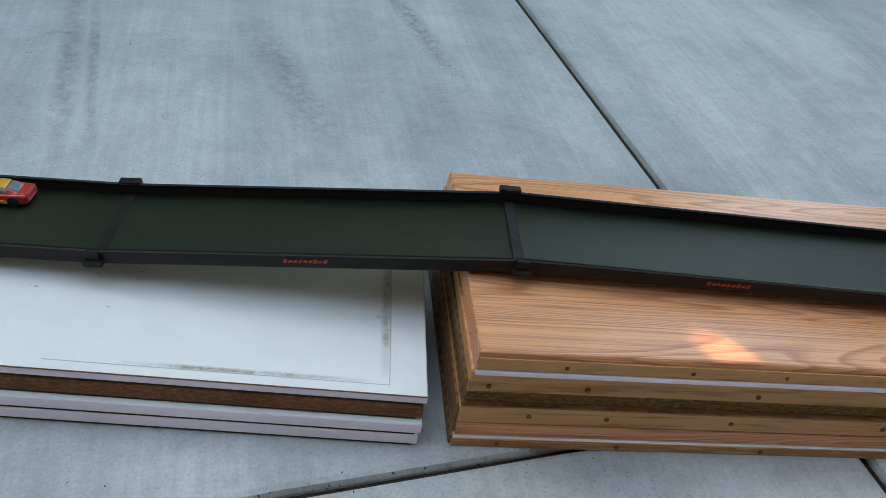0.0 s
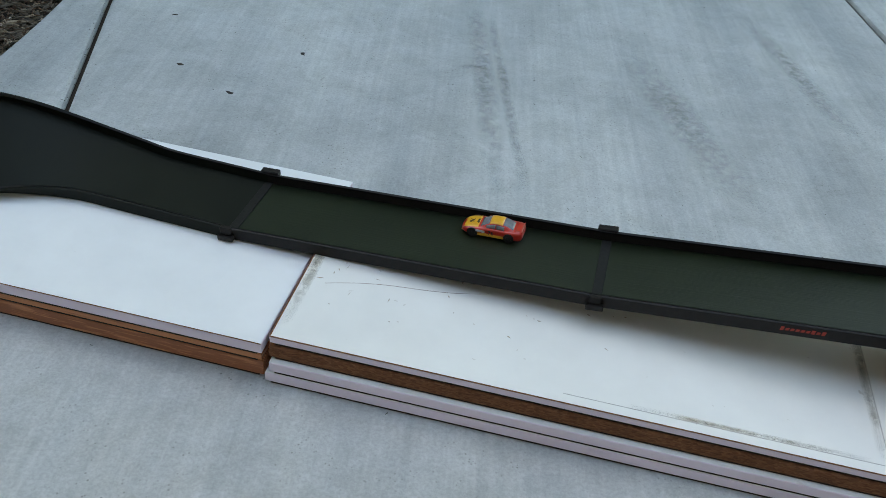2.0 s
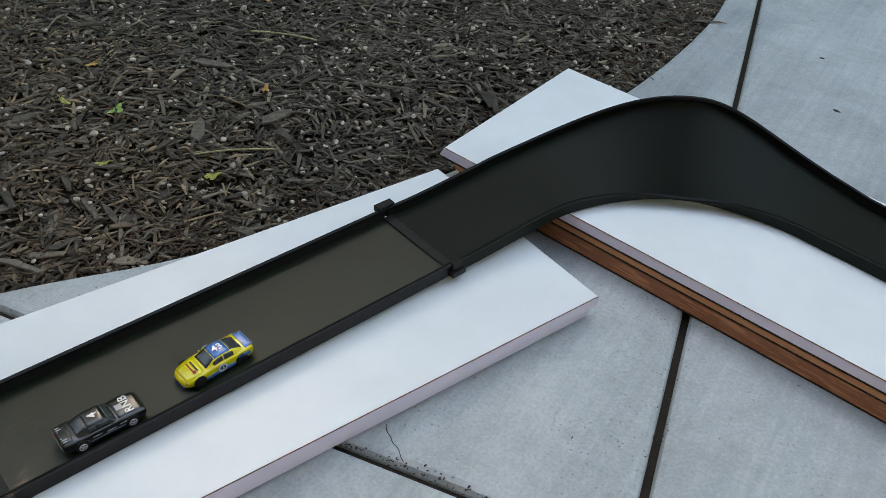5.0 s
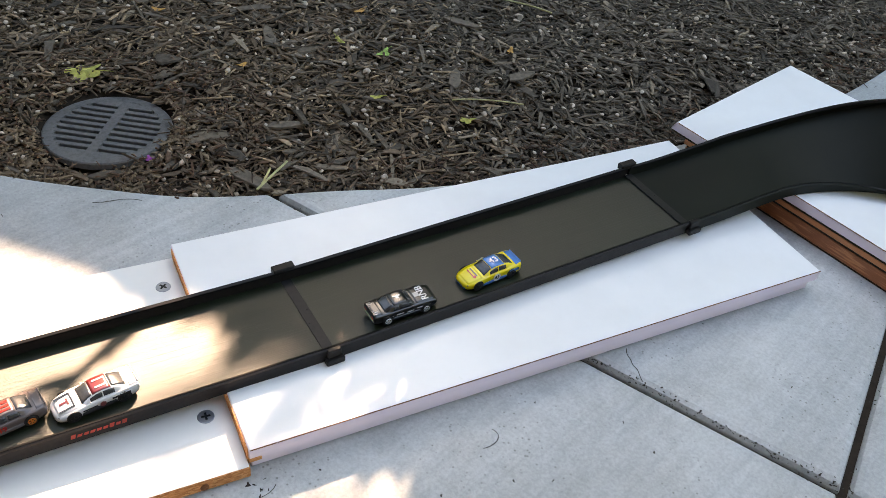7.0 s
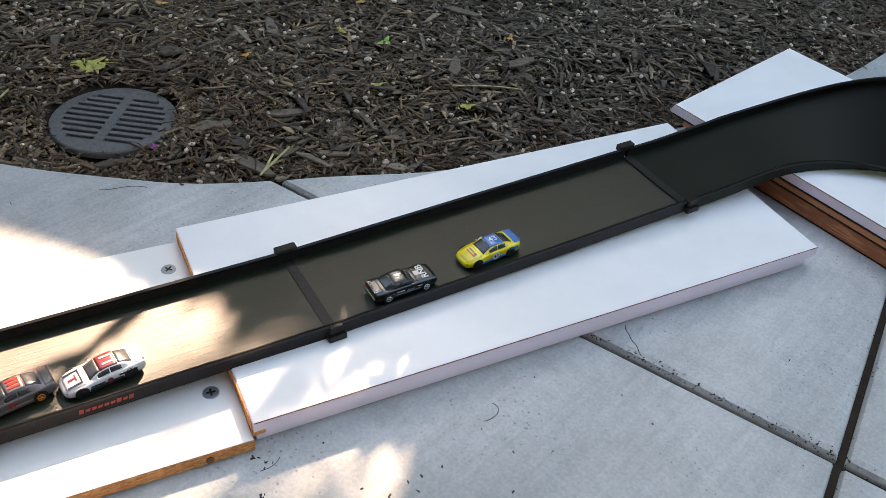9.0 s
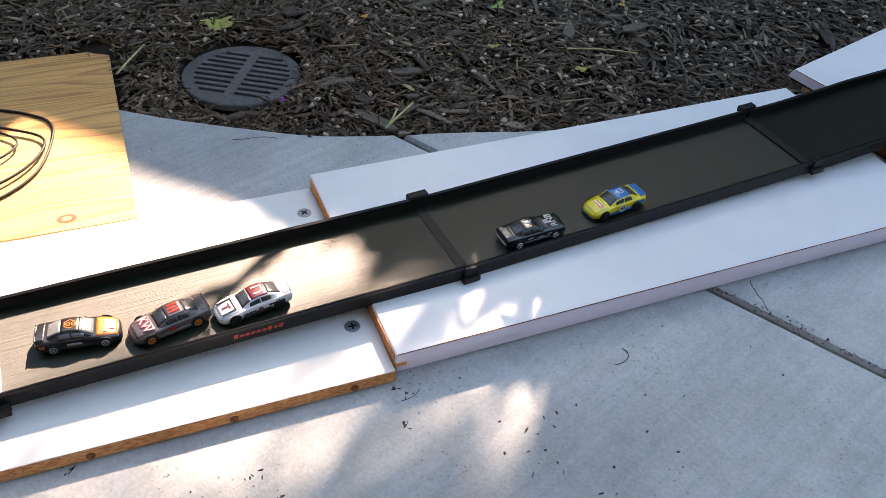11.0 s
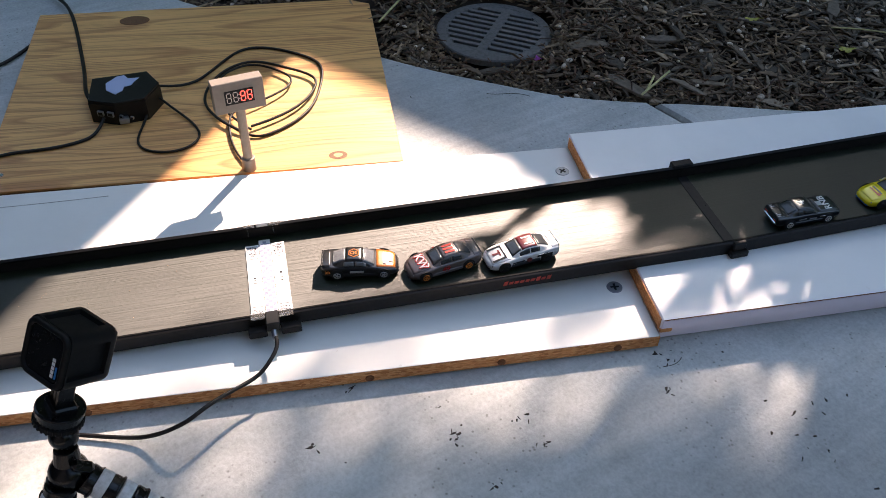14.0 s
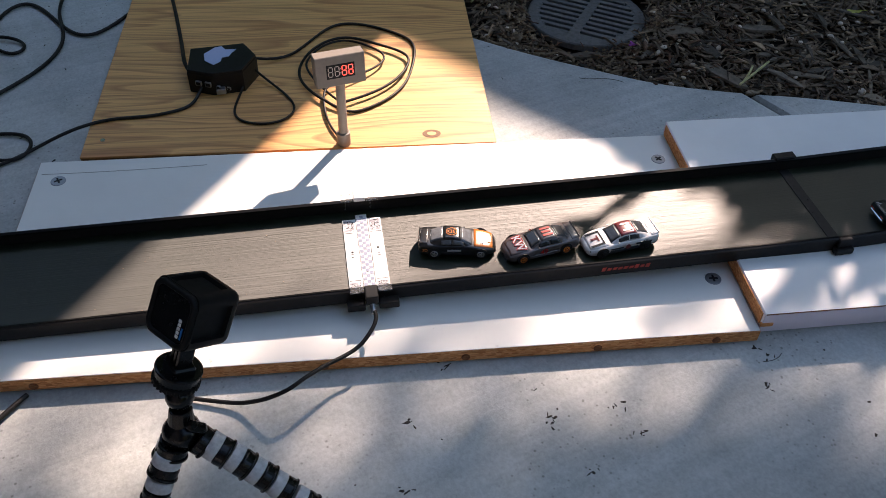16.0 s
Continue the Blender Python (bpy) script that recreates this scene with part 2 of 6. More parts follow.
MULCH = make_mulch("bark_mulch", [(0.042, 0.031, 0.021), (0.175, 0.125, 0.082), (0.075, 0.055, 0.038), (0.225, 0.165, 0.11), (0.060, 0.046, 0.033), (0.40, 0.29, 0.18)])
# bark for the far bed, its shade mixed into darker tones
DARK_MULCH = make_mulch("darkened_bark", [(0.031, 0.027, 0.021), (0.138, 0.114, 0.086), (0.060, 0.051, 0.040), (0.190, 0.158, 0.120), (0.048, 0.041, 0.033), (0.30, 0.24, 0.17)])
RED_MULCH = make_mulch("reddish_bark_crumbs", [(0.075, 0.042, 0.028), (0.14, 0.085, 0.055), (0.05, 0.034, 0.026), (0.22, 0.15, 0.10)])
PEBBLE = make_mulch("pale_pebbles", [(0.52, 0.44, 0.35), (0.36, 0.29, 0.22), (0.62, 0.54, 0.44), (0.44, 0.36, 0.28)])
IRON = make_paint("grey_drain_plastic", (0.10, 0.104, 0.104), 0.55, low=0.62)
LEAF_MAT = make_mulch("shade_leaves", [(0.05, 0.09, 0.02), (0.08, 0.13, 0.03), (0.04, 0.07, 0.02)])


# ---------------------------------------------------------------- mesh helpers
def mesh_object(name, verts, faces, mat, parent=None, label="", smooth=False, matrix=None):
    me = bpy.data.meshes.new(name)
    me.from_pydata([tuple(v) for v in verts], [], faces)
    me.materials.append(mat)
    if smooth:
        me.shade_smooth()
    me.update()
    ob = new(name, me)
    if parent:
        ob.parent = parent
    if matrix is not None:
        ob.matrix_basis = matrix
    if label:
        ob["label"] = label
    return ob


def part(name, bm, mat, parent=None, label="", smooth=False, matrix=None):
    bmesh.ops.recalc_face_normals(bm, faces=bm.faces)
    me = bpy.data.meshes.new(name)
    bm.to_mesh(me)
    bm.free()
    me.materials.append(mat)
    if smooth:
        me.shade_smooth()
    ob = new(name, me)
    if parent:
        ob.parent = parent
    if matrix is not None:
        ob.matrix_basis = matrix
    if label:
        ob["label"] = label
    return ob


def thing(name, matrix, label, category, group="", kind=""):
    return tagged(place(new(name), matrix), label, category, group, kind)


def place(ob, matrix):
    ob.matrix_basis = matrix
    return ob


def bm_box(x0, x1, y0, y1, z0, z1, bev=0.0, seg=1):
    bm = bmesh.new()
    bmesh.ops.create_cube(bm, size=1, matrix=Matrix.Translation(((x0 + x1) / 2, (y0 + y1) / 2, (z0 + z1) / 2))
                          @ Matrix.Diagonal((x1 - x0, y1 - y0, z1 - z0, 1)))
    if bev:
        bmesh.ops.bevel(bm, geom=bm.edges[:], offset=bev, segments=seg, affect="EDGES", profile=0.5)
    return bm


def bm_cyl(r0, r1, z0, z1, n=24, bev=0.0, m=None):
    bm = bmesh.new()
    bmesh.ops.create_cone(bm, cap_ends=True, segments=n, radius1=r0, radius2=r1, depth=z1 - z0,
                          matrix=Matrix.Translation((0, 0, (z0 + z1) / 2)))
    if bev:
        es = [e for e in bm.edges if e.calc_face_angle(0) > 0.9]
        bmesh.ops.bevel(bm, geom=es, offset=bev, segments=2, affect="EDGES", profile=0.5)
    if m is not None:
        bmesh.ops.transform(bm, matrix=m, verts=bm.verts)
    return bm


def bm_poly(points, z0, z1, bev=0.0):
    bm = bmesh.new()
    f = bm.faces.new([bm.verts.new((x, y, z0)) for x, y in points])
    r = bmesh.ops.extrude_face_region(bm, geom=[f])
    bmesh.ops.translate(bm, vec=(0, 0, z1 - z0), verts=[v for v in r["geom"] if isinstance(v, bmesh.types.BMVert)])
    if bev:
        es = [e for e in bm.edges if all(abs(v.co.z - max(z0, z1)) < 1e-6 for v in e.verts)]
        bmesh.ops.bevel(bm, geom=es, offset=bev, segments=2, affect="EDGES", profile=0.5)
    return bm


def join(a, b):
    me = bpy.data.meshes.new("tmp")
    b.to_mesh(me)
    b.free()
    a.from_mesh(me)
    bpy.data.meshes.remove(me)
    return a


def frame_xy(x, y, z, ax, ay):
    """A pose at a point whose own x axis points along (ax, ay)."""
    return Matrix.Translation((x, y, z)) @ Matrix.Rotation(math.atan2(ay, ax), 4, "Z")


def tube(name, pts, radius, mat, parent=None, label="", flat=1.0, smooth_steps=6):
    """A cable through the points, as a mesh."""
    cu = bpy.data.curves.new(name, "CURVE")
    cu.dimensions = "3D"
    cu.bevel_depth = radius
    cu.bevel_resolution = 2
    sp = cu.splines.new("NURBS")
    sp.points.add(len(pts) - 1)
    for p, q in zip(sp.points, pts):
        p.co = (*q, 1)
    sp.use_endpoint_u = True
    sp.order_u = 4
    sp.resolution_u = smooth_steps
    tmp = bpy.data.objects.new(name, cu)
    scene.collection.objects.link(tmp)
    me = bpy.data.meshes.new_from_object(tmp.evaluated_get(bpy.context.evaluated_depsgraph_get()))
    bpy.data.objects.remove(tmp)
    me.name = name
    me.materials.clear()
    me.materials.append(mat)
    me.shade_smooth()
    ob = new(name, me)
    if parent:
        ob.parent = parent
    if label:
        ob["label"] = label
    return ob


# ---------------------------------------------------------------- ground
tagged(part("ground", bm_box(-400, 400, -400, 400, -0.5, -0.06), SOIL), "dark soil under the garden and paving", "ground", kind="structure")

# edge of the mulch bed, from the far left round to the back
BED = [(-9, -3.6), (-4, -1.25), (-2.9, -0.66), (-2.309, -0.286), (-2.2, -0.222), (-2.06, -0.125), (-1.92, -0.036), (-1.85, 0.015), (-1.785, 0.07),
       (-1.71, 0.135), (-1.648, 0.22), (-1.596, 0.304), (-1.509, 0.423), (-1.42, 0.60), (-1.335, 0.84), (-1.27, 1.04),
       (-1.236, 1.21), (-1.221, 1.42), (-1.222, 1.65), (-1.235, 1.76), (-1.28, 2.1), (-1.42, 2.7), (-2.2, 5.0)]


for _ in range(2):                            # round off the corners of the edge
    BED = [BED[0]] + [(a[0] * (1 - k) + b[0] * k, a[1] * (1 - k) + b[1] * k) for a, b in zip(BED, BED[1:]) for k in (0.25, 0.75)] + [BED[-1]]


def bed_x(y):
    for (x0, y0), (x1, y1) in zip(BED, BED[1:]):
        if y0 <= y <= y1:
            return x0 + (x1 - x0) * (y - y0) / (y1 - y0)
    return -9.0


def seam_a(x):
    """y of the long paving joint that runs along x."""
    pts = [(-9, -1.1), (-1.66, 0.231), (-1.159, 0.319), (-0.868, 0.371), (-0.016, 0.507), (0.29, 0.547), (0.66, 0.592), (9, 1.6)]
    for (x0, y0), (x1, y1) in zip(pts, pts[1:]):
        if x0 <= x <= x1:
            return y0 + (y1 - y0) * (x - x0) / (x1 - x0)


def seam_2(y):
    return -0.869 - 0.2105 * (y - 0.375)


def seam_1(y):
    return 0.659 - 0.0535 * (y - 0.5)


G, G1 = 0.0046, 0.0075                       # half the joints
bed_b = [(x + 0.0, y) for x, y in BED if y > 0.27]
bed_f = [(x, y) for x, y in BED if y < 0.215]
CONC_TOP = 0.0
slabs = {}
slabs["far_left"] = [(-1.634, seam_a(-1.634) + G), (-1.159, 0.319 + G), (seam_2(0.372) - G, 0.370 + G), (seam_2(5) - G, 5)] + [p for p in reversed(bed_b)]
slabs["far_middle"] = [(seam_2(0.372) + G, 0.372 + G), (-0.016, 0.507 + G), (0.29, 0.547 + G), (seam_1(0.59) - G1, 0.59 + G), (seam_1(5) - G1, 5), (seam_2(5) + G, 5)]
slabs["far_right"] = [(seam_1(0.59) + G1, 0.592 + G), (9, 1.6), (9, 5), (seam_1(5) + G1, 5)]
slabs["near_left"] = [(seam_2(-6) - G, -6), (seam_2(0.37) - G, 0.37 - G), (-1.159, 0.319 - G), (-1.643, seam_a(-1.643) - G)] + [p for p in reversed(bed_f)] + [(-9, -6)]
slabs["near_middle"] = [(seam_2(-6) + G, -6), (seam_1(-6) - G1, -6), (seam_1(0.59) - G1, 0.586 - G), (0.29, 0.547 - G), (-0.016, 0.507 - G), (seam_2(0.37) + G, 0.371 - G)]
slabs["near_right"] = [(seam_1(-6) + G1, -6), (9, -6), (9, 1.59), (seam_1(0.59) + G1, 0.588 - G)]
pavement = thing("pavement", Matrix(), "pale grey brushed concrete paving with dark joints", "pavement", kind="structure")
for key, poly in slabs.items():
    part("slab", bm_poly(poly, -0.06, CONC_TOP, 0.0085), CONCRETE, pavement)
part("joint_filler", bm_box(-9, 9, -6, 5, -0.055, -0.013), SOIL, pavement, "dark dirt in the joints")

# ---------------------------------------------------------------- boards

def board_stack(name, origin, along, size, layers, label, category="board", gap=None):
    """Sheets lying on each other; origin: near corner at the ground, along: direction of the near edge, size: length and depth.
    layers, from the ground: (thickness, inset near, inset ends, face material, edge material)."""
    m = frame_xy(origin[0], origin[1], 0, *along)
    z = 0.0
    made = []
    for i, (th, ins, ends, face, edge, lab) in enumerate(layers):
        t = thing(name, m @ Matrix.Translation((0, 0, z)), lab, category, label)
        L, D = size
        core = part("core", bm_box(ends[0], L - ends[1], ins, D - 0.004, 0.0036 if gap else 0.0028, th - 0.0008, 0.0006), edge, t)
        part("top_face", bm_box(ends[0] + 0.0008, L - ends[1] - 0.0008, ins + 0.0008, D - 0.0044, th - 0.0009, th, 0.0003), face, t)
        # with a gap colour, this near-flush strip paints the shade between sheets
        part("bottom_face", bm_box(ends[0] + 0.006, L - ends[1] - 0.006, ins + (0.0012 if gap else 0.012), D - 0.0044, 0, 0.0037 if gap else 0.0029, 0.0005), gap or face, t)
        made.append(t)
        z += th
    return made


# far bend board: a white sheet on two cherry panels
BEND = board_stack("cabinet_door", (-1.354, 0.7815), (0.753, -0.115), (0.776, 0.349), [
    (0.0260, 0.004, (0.040, 0.0), CHERRY, CHERRY, "cherry-brown cabinet panel lying flat on the concrete"),
    (0.0125, 0.002, (0.036, 0.001), CHERRY, CHERRY, "thin cherry-brown panel above a dark gap"),
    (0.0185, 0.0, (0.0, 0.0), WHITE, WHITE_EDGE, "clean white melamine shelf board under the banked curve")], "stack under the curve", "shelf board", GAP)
# the far end of the top board is cut askew, its edge slanting outwards
for ob in BEND[2].children:
    for v in ob.data.vertices:
        if v.co.x < 0.1:
            v.co.x += 0.014 - 0.075 * v.co.y - (0.007 if v.co.z < 0.01 else 0.0)
part("edge_line", bm_box(0.016, 0.7755, -0.0004, 0.0008, 0.0179, 0.0187, 0.0002), BROWN_EDGE, BEND[2], "thin dark line along the top edge")
# middle stack
MID = board_stack("cabinet_door", (-0.578, 0.668), (0.710, -0.103), (0.716, 0.312), [
    (0.0170, -0.008, (-0.004, 0.004), WHITE, WHITE_EDGE, "white cabinet door at the bottom of a stack"),
    (0.0175, -0.008, (0.001, 0.002), WHITE, WHITE_EDGE, "white cabinet door with a dark gap above it"),
    (0.0200, -0.002, (0.0, 0.003), BROWN_EDGE, BROWN_EDGE, "brown board with ribbed raw edge in a stack"),
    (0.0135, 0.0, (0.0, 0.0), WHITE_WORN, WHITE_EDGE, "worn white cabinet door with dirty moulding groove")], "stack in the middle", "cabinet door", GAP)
part("edge_line", bm_box(0.0, 0.7155, -0.0005, 0.0010, 0.0128, 0.0138, 0.0002), BROWN_EDGE, MID[3], "thin brown worn line along the top edge")
part("edge_line", bm_box(-0.0006, 0.0012, 0.0012, 0.306, 0.0128, 0.0138, 0.0002), BROWN_EDGE, MID[3], "thin brown worn line along the end")
# long white shelf pair on the second leg
LONG = board_stack("shelf_board", (-1.294, -0.062), (0.261, 0.708), (0.7546, 0.324), [
    (0.0178, 0.006, (0.003, 0.006), WHITE, WHITE_EDGE, "long white melamine shelf board lying on the concrete"),
    (0.0182, 0.0, (0.0, 0.0), WHITE, WHITE_EDGE, "long white melamine shelf board with a raw end")], "pair of long shelf boards", "shelf board")
part("edge_line", bm_box(0.001, 0.7540, -0.0004, 0.0007, 0.0177, 0.0184, 0.0002), BROWN_EDGE, LONG[1], "thin dark line along the top edge")
# end board with countersunk screws
END = board_stack("shelf_board", (-1.5655, -0.7770), (0.2745, 0.7100), (0.764, 0.325), [
    (0.0180, 0.0, (0.008, 0.0), WHITE_WORN, CHIP, "white shelf board with raw chipboard edge and screws")], "end board", "shelf board")
part("raw_end", bm_box(-0.0012, 0.0006, 0.004, 0.314, 0.0020, 0.0165), CHIP, LONG[1], "raw chipboard end")
part("chipped_corner", bm_box(-0.0012, 0.012, -0.0012, 0.003, 0.0010, 0.0060, 0.001), CHIP, LONG[1], "broken edge")
PLYWOOD = thing("plywood_sheet", frame_xy(-1.862, -0.609, 0, 0.185, 0.464), "square of golden softwood plywood lying on the concrete", "plywood sheet")
part("face_veneer", bm_box(0, 0.4995, -0.0065, 0.422, 0.0122, 0.0150, 0.0005), PLY, PLYWOOD)
part("core", bm_box(0.0006, 0.4989, -0.0059, 0.4214, 0.0, 0.0124, 0.0003), PLY_EDGE, PLYWOOD, "layered plywood core")

# stack of oak-faced cabinet doors under the high end
oak_m = frame_xy(0.163, 0.556, 0, 0.519, -0.051)
OAK_L, OAK_D = 1.05, 0.335
z = 0.0
for i, (th, near, left, edge, lab) in enumerate([
        (0.0150, 0.000, 0.000, OAK_EDGE, "oak-faced cabinet door with raw edge on the concrete"),
        (0.0220, 0.003, 0.002, OAK, "reddish oak cabinet door with a white lower face"),
        (0.0260, 0.002, 0.001, OAK_EDGE, "oak-faced cabinet door with pegged raw edge"),
        (0.0190, 0.008, 0.006, CHIP_DARK, "cabinet door with dark crumbly chipboard edge"),
        (0.0190, 0.004, 0.004, OAK_EDGE, "oak cabinet door with pegged raw edge")]):
    d = thing("cabinet_door", oak_m @ Matrix.Translation((0, 0, z)), lab, "cabinet door", "stack of oak doors")
    part("core", bm_box(left, OAK_L, near, OAK_D, 0.0, th - 0.0024, 0.0008), edge, d)
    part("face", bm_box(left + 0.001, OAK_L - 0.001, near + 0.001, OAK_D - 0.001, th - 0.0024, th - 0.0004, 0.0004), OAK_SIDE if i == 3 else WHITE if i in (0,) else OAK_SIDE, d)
    part("side_edge", bm_box(left - 0.003, left, near + 0.003, OAK_D - 0.004, 0.0014, th - 0.003, 0.0006), OAK_SIDE, d, "dark oak edge")
    if edge is OAK_EDGE:
        for k, x in enumerate([0.05, 0.16, 0.33, 0.52, 0.74, 0.93]):
            x += 0.03 * math.sin(7.3 * i + k)
            part("dowel", bm_cyl(0.0030, 0.0030, 0, 0.0016, 8, 0, Matrix.Translation((x, near + 0.0004, th * 0.48)) @ Matrix.Rotation(radians(90), 4, "X")), BROWN_EDGE, d, "brown dowel end")
    z += th
OAK_TOP = thing("cabinet_door", oak_m @ Matrix.Translation((0, 0, z)), "raised-panel oak cabinet door with a white band on its edge", "cabinet door", "stack of oak doors")
part("side_edge", bm_box(0.0035, 0.0073, 0.0, OAK_D - 0.004, 0.0115, 0.0170, 0.0005), OAK, OAK_TOP)
part("back_panel", bm_box(0.004, OAK_L, -0.001, OAK_D, 0, 0.0115, 0.0008), OAK_EDGE, OAK_TOP)
part("white_band", bm_box(0.0075, OAK_L, -0.003, OAK_D - 0.002, 0.0115, 0.0170, 0.0006), WHITE_EDGE, OAK_TOP, "thin white band")
bm = bm_box(0.006, OAK_L, 0.000, OAK_D - 0.004, 0.0170, 0.041, 0.0)
for v in bm.verts:
    if v.co.z > 0.03:
        v.co.y += 0.002 if v.co.y < 0.1 else -0.002
        v.co.x += 0.002 if v.co.x < 0.1 else 0.0
top_edges = [e for e in bm.edges if all(v.co.z > 0.03 for v in e.verts)]
bmesh.ops.bevel(bm, geom=top_edges, offset=0.0035, segments=3, affect="EDGES", profile=0.5)
part("raised_panel", bm, OAK, OAK_TOP, "warm oak veneer with cathedral grain")
part("raw_edge", bm_box(0.008, OAK_L - 0.002, -0.0012, 0.0008, 0.0176, 0.0340, 0.0004), OAK_EDGE, OAK_TOP, "raw edge strip")
for x in (0.10, 0.235, 0.34, 0.56, 0.78):
    part("dowel", bm_cyl(0.0026, 0.0026, 0, 0.0014, 8, 0, Matrix.Translation((x, -0.0006, 0.0255)) @ Matrix.Rotation(radians(90), 4, "X")), BROWN_EDGE, OAK_TOP, "brown dowel end")

# ---------------------------------------------------------------- race track
W_TRACK, RAIL, RAIL_T, FLOOR_T = 0.134, 0.0135, 0.0032, 0.003
D1 = Vector((-0.980, 0.199, 0)).normalized()
D2 = Vector((-0.313, -0.950, 0)).normalized()


def cross_section(theta):
    """Outline points (across, up) of floor, near rail and far rail, for a bank of theta."""
    c, s = math.cos(theta), math.sin(theta)

    def turn(pts):
        return [(a * c - b * s, a * s + b * c) for a, b in pts]
    w = W_TRACK
    floor = [(RAIL_T, 0), (w - RAIL_T, 0), (w - RAIL_T, -FLOOR_T), (RAIL_T, -FLOOR_T)]
    near = [(-0.0012, RAIL), (0.0008, RAIL + 0.0010), (RAIL_T, RAIL - 0.0006), (RAIL_T, -FLOOR_T), (0, -FLOOR_T), (0, RAIL - 0.003), (-0.0012, RAIL - 0.003)]
    far = [(w - a, b) for a, b in near][::-1]
    lip = [(0.0006, RAIL + 0.0006), (0.0010, RAIL + 0.0015), (RAIL_T + 0.0006, RAIL + 0.0004), (RAIL_T + 0.0006, RAIL - 0.0016), (RAIL_T - 0.0004, RAIL - 0.0016)]
    far_lip = [(w - a, b) for a, b in lip][::-1]
    return turn(floor), turn(near), turn(far), turn(lip), turn(far_lip)


def sweep(name, stations, mat_floor, mat_rail, label):
    """stations: (inner edge point, unit vector across, bank); builds one section of track in the frame of its first station."""
    p0, a0, _ = stations[0]
    m = frame_xy(p0[0], p0[1], p0[2], -a0[1], a0[0]) @ Matrix.Rotation(radians(180), 4, "Z")
    inv = m.inverted()
    t = thing(name, m, label, "track section", "race track sections")
    secs = [[[p + a * u + Vector((0, 0, v)) for u, v in poly] for poly in cross_section(b)] for p, a, b in stations]
    for k, (nm, mat) in enumerate((("floor", mat_floor), ("near_rail", mat_rail), ("far_rail", mat_rail), ("near_lip", LIP), ("far_lip", LIP))):
        bm = bmesh.new()
        rings = [[bm.verts.new(inv @ q) for q in s[k]] for s in secs]
        n = len(rings[0])
        for r0, r1 in zip(rings, rings[1:]):
            for i in range(n):
                bm.faces.new((r0[i], r0[(i + 1) % n], r1[(i + 1) % n], r1[i]))
        bm.faces.new(rings[0])
        bm.faces.new(rings[-1])
        ob = part(nm, bm, mat, t, smooth=len(stations) > 4)
        if len(stations) > 4:
            ob.data.set_sharp_from_angle(angle=radians(30))
    return t


def straight(a, b, across, n=2):
    return [(a.lerp(b, i / (n - 1)), across, 0.0) for i in range(n)]


A1 = Vector((0.199, 0.980, 0)).normalized()          # across the first leg, away from the camera
A2 = Vector((-0.950, 0.313, 0)).normalized()         # across the second leg
J1 = Vector((-0.2125, 0.7525, 0.0975))
J2 = Vector((-0.676, 0.8440, 0.0605))
J0 = Vector((0.2375, 0.6630, 0.1575))
JS = Vector((0.9000, 0.5680, 0.1585))
J3 = Vector((-1.1880, 0.5635, 0.0485))
J4 = Vector((-1.3300, 0.0735, 0.0395))
D3 = Vector((J4.x - J3.x, J4.y - J3.y, 0)).normalized()   # second leg just after the curve
A3 = Vector((D3.y, -D3.x, 0))
JE = J4 + D2 * 1.02 + Vector((0, 0, -0.0165))

sweep("track_section", straight(JS, J0, Vector((0.142, 0.990, 0))), TRACK, BLACK, "black plastic toy race track section on the oak stack")
sweep("track_section", straight(J0, J1, A1), TRACK, BLACK, "black plastic toy race track section bridging two stacks")
sweep("track_section", straight(J1, J2, A1), TRACK, BLACK, "black plastic toy race track section above white boards")
sweep("track_section", straight(J3, J4, A3), TRACK, BLACK, "black plastic toy race track section on white shelf boards")
sweep("track_section", straight(J4, JE, A2), TRACK, BLACK, "black plastic toy race track section through the finish gate")

# banked curve: inner edge is two short straights and an arc
R_IN = 0.245
corner_pt = Vector((J2.x, J2.y, 0)) + D1 * 0.398
DC = (Vector((J3.x, J3.y, 0)) - corner_pt).normalized()      # direction in which the curve ends
HALF = D1.angle(DC) / 2
tl = R_IN * math.tan(HALF)
run1, run2 = 0.398 - tl, (Vector((J3.x, J3.y, 0)) - corner_pt).length - tl
arc = R_IN * 2 * HALF
total = run1 + arc + run2
centre = Vector((J2.x, J2.y, 0)) + D1 * run1 + Vector((-D1.y, D1.x, 0)) * R_IN
stations = []
N_ST = 110
for i in range(N_ST + 1):
    s = total * i / N_ST
    if s <= run1:
        p, d = Vector((J2.x, J2.y, 0)) + D1 * s, D1
    elif s <= run1 + arc:
        ang = (s - run1) / R_IN
        d = Matrix.Rotation(ang, 3, "Z") @ D1
        p = centre + Vector((d.y, -d.x, 0)) * R_IN
    else:
        d = DC
        p = Vector((J3.x, J3.y, 0)) - DC * (total - s)
    f = i / N_ST
    u = 2 * min(s, total - s) / total
    k = max(0.0, (u - 0.3) / 0.7)
    k = (k - k ** 15 / 15) * 15 / 14
    e = k ** 3.2 * (1.5 - 0.5 * k * k)
    low = max(0.0, (f - 0.74) / 0.26)
    q = Vector((p.x, p.y, J2.z + 0.0008 + (J3.z - J2.z - 0.0008) * low * low * (3 - 2 * low) + 0.004 * e))
    stations.append((q, Vector((d.y, -d.x, 0)), radians(54) * e))
sweep("track_curve", stations, TRACK_PLAIN, TRACK_PLAIN, "black plastic banked race track curve, steep outer wall")

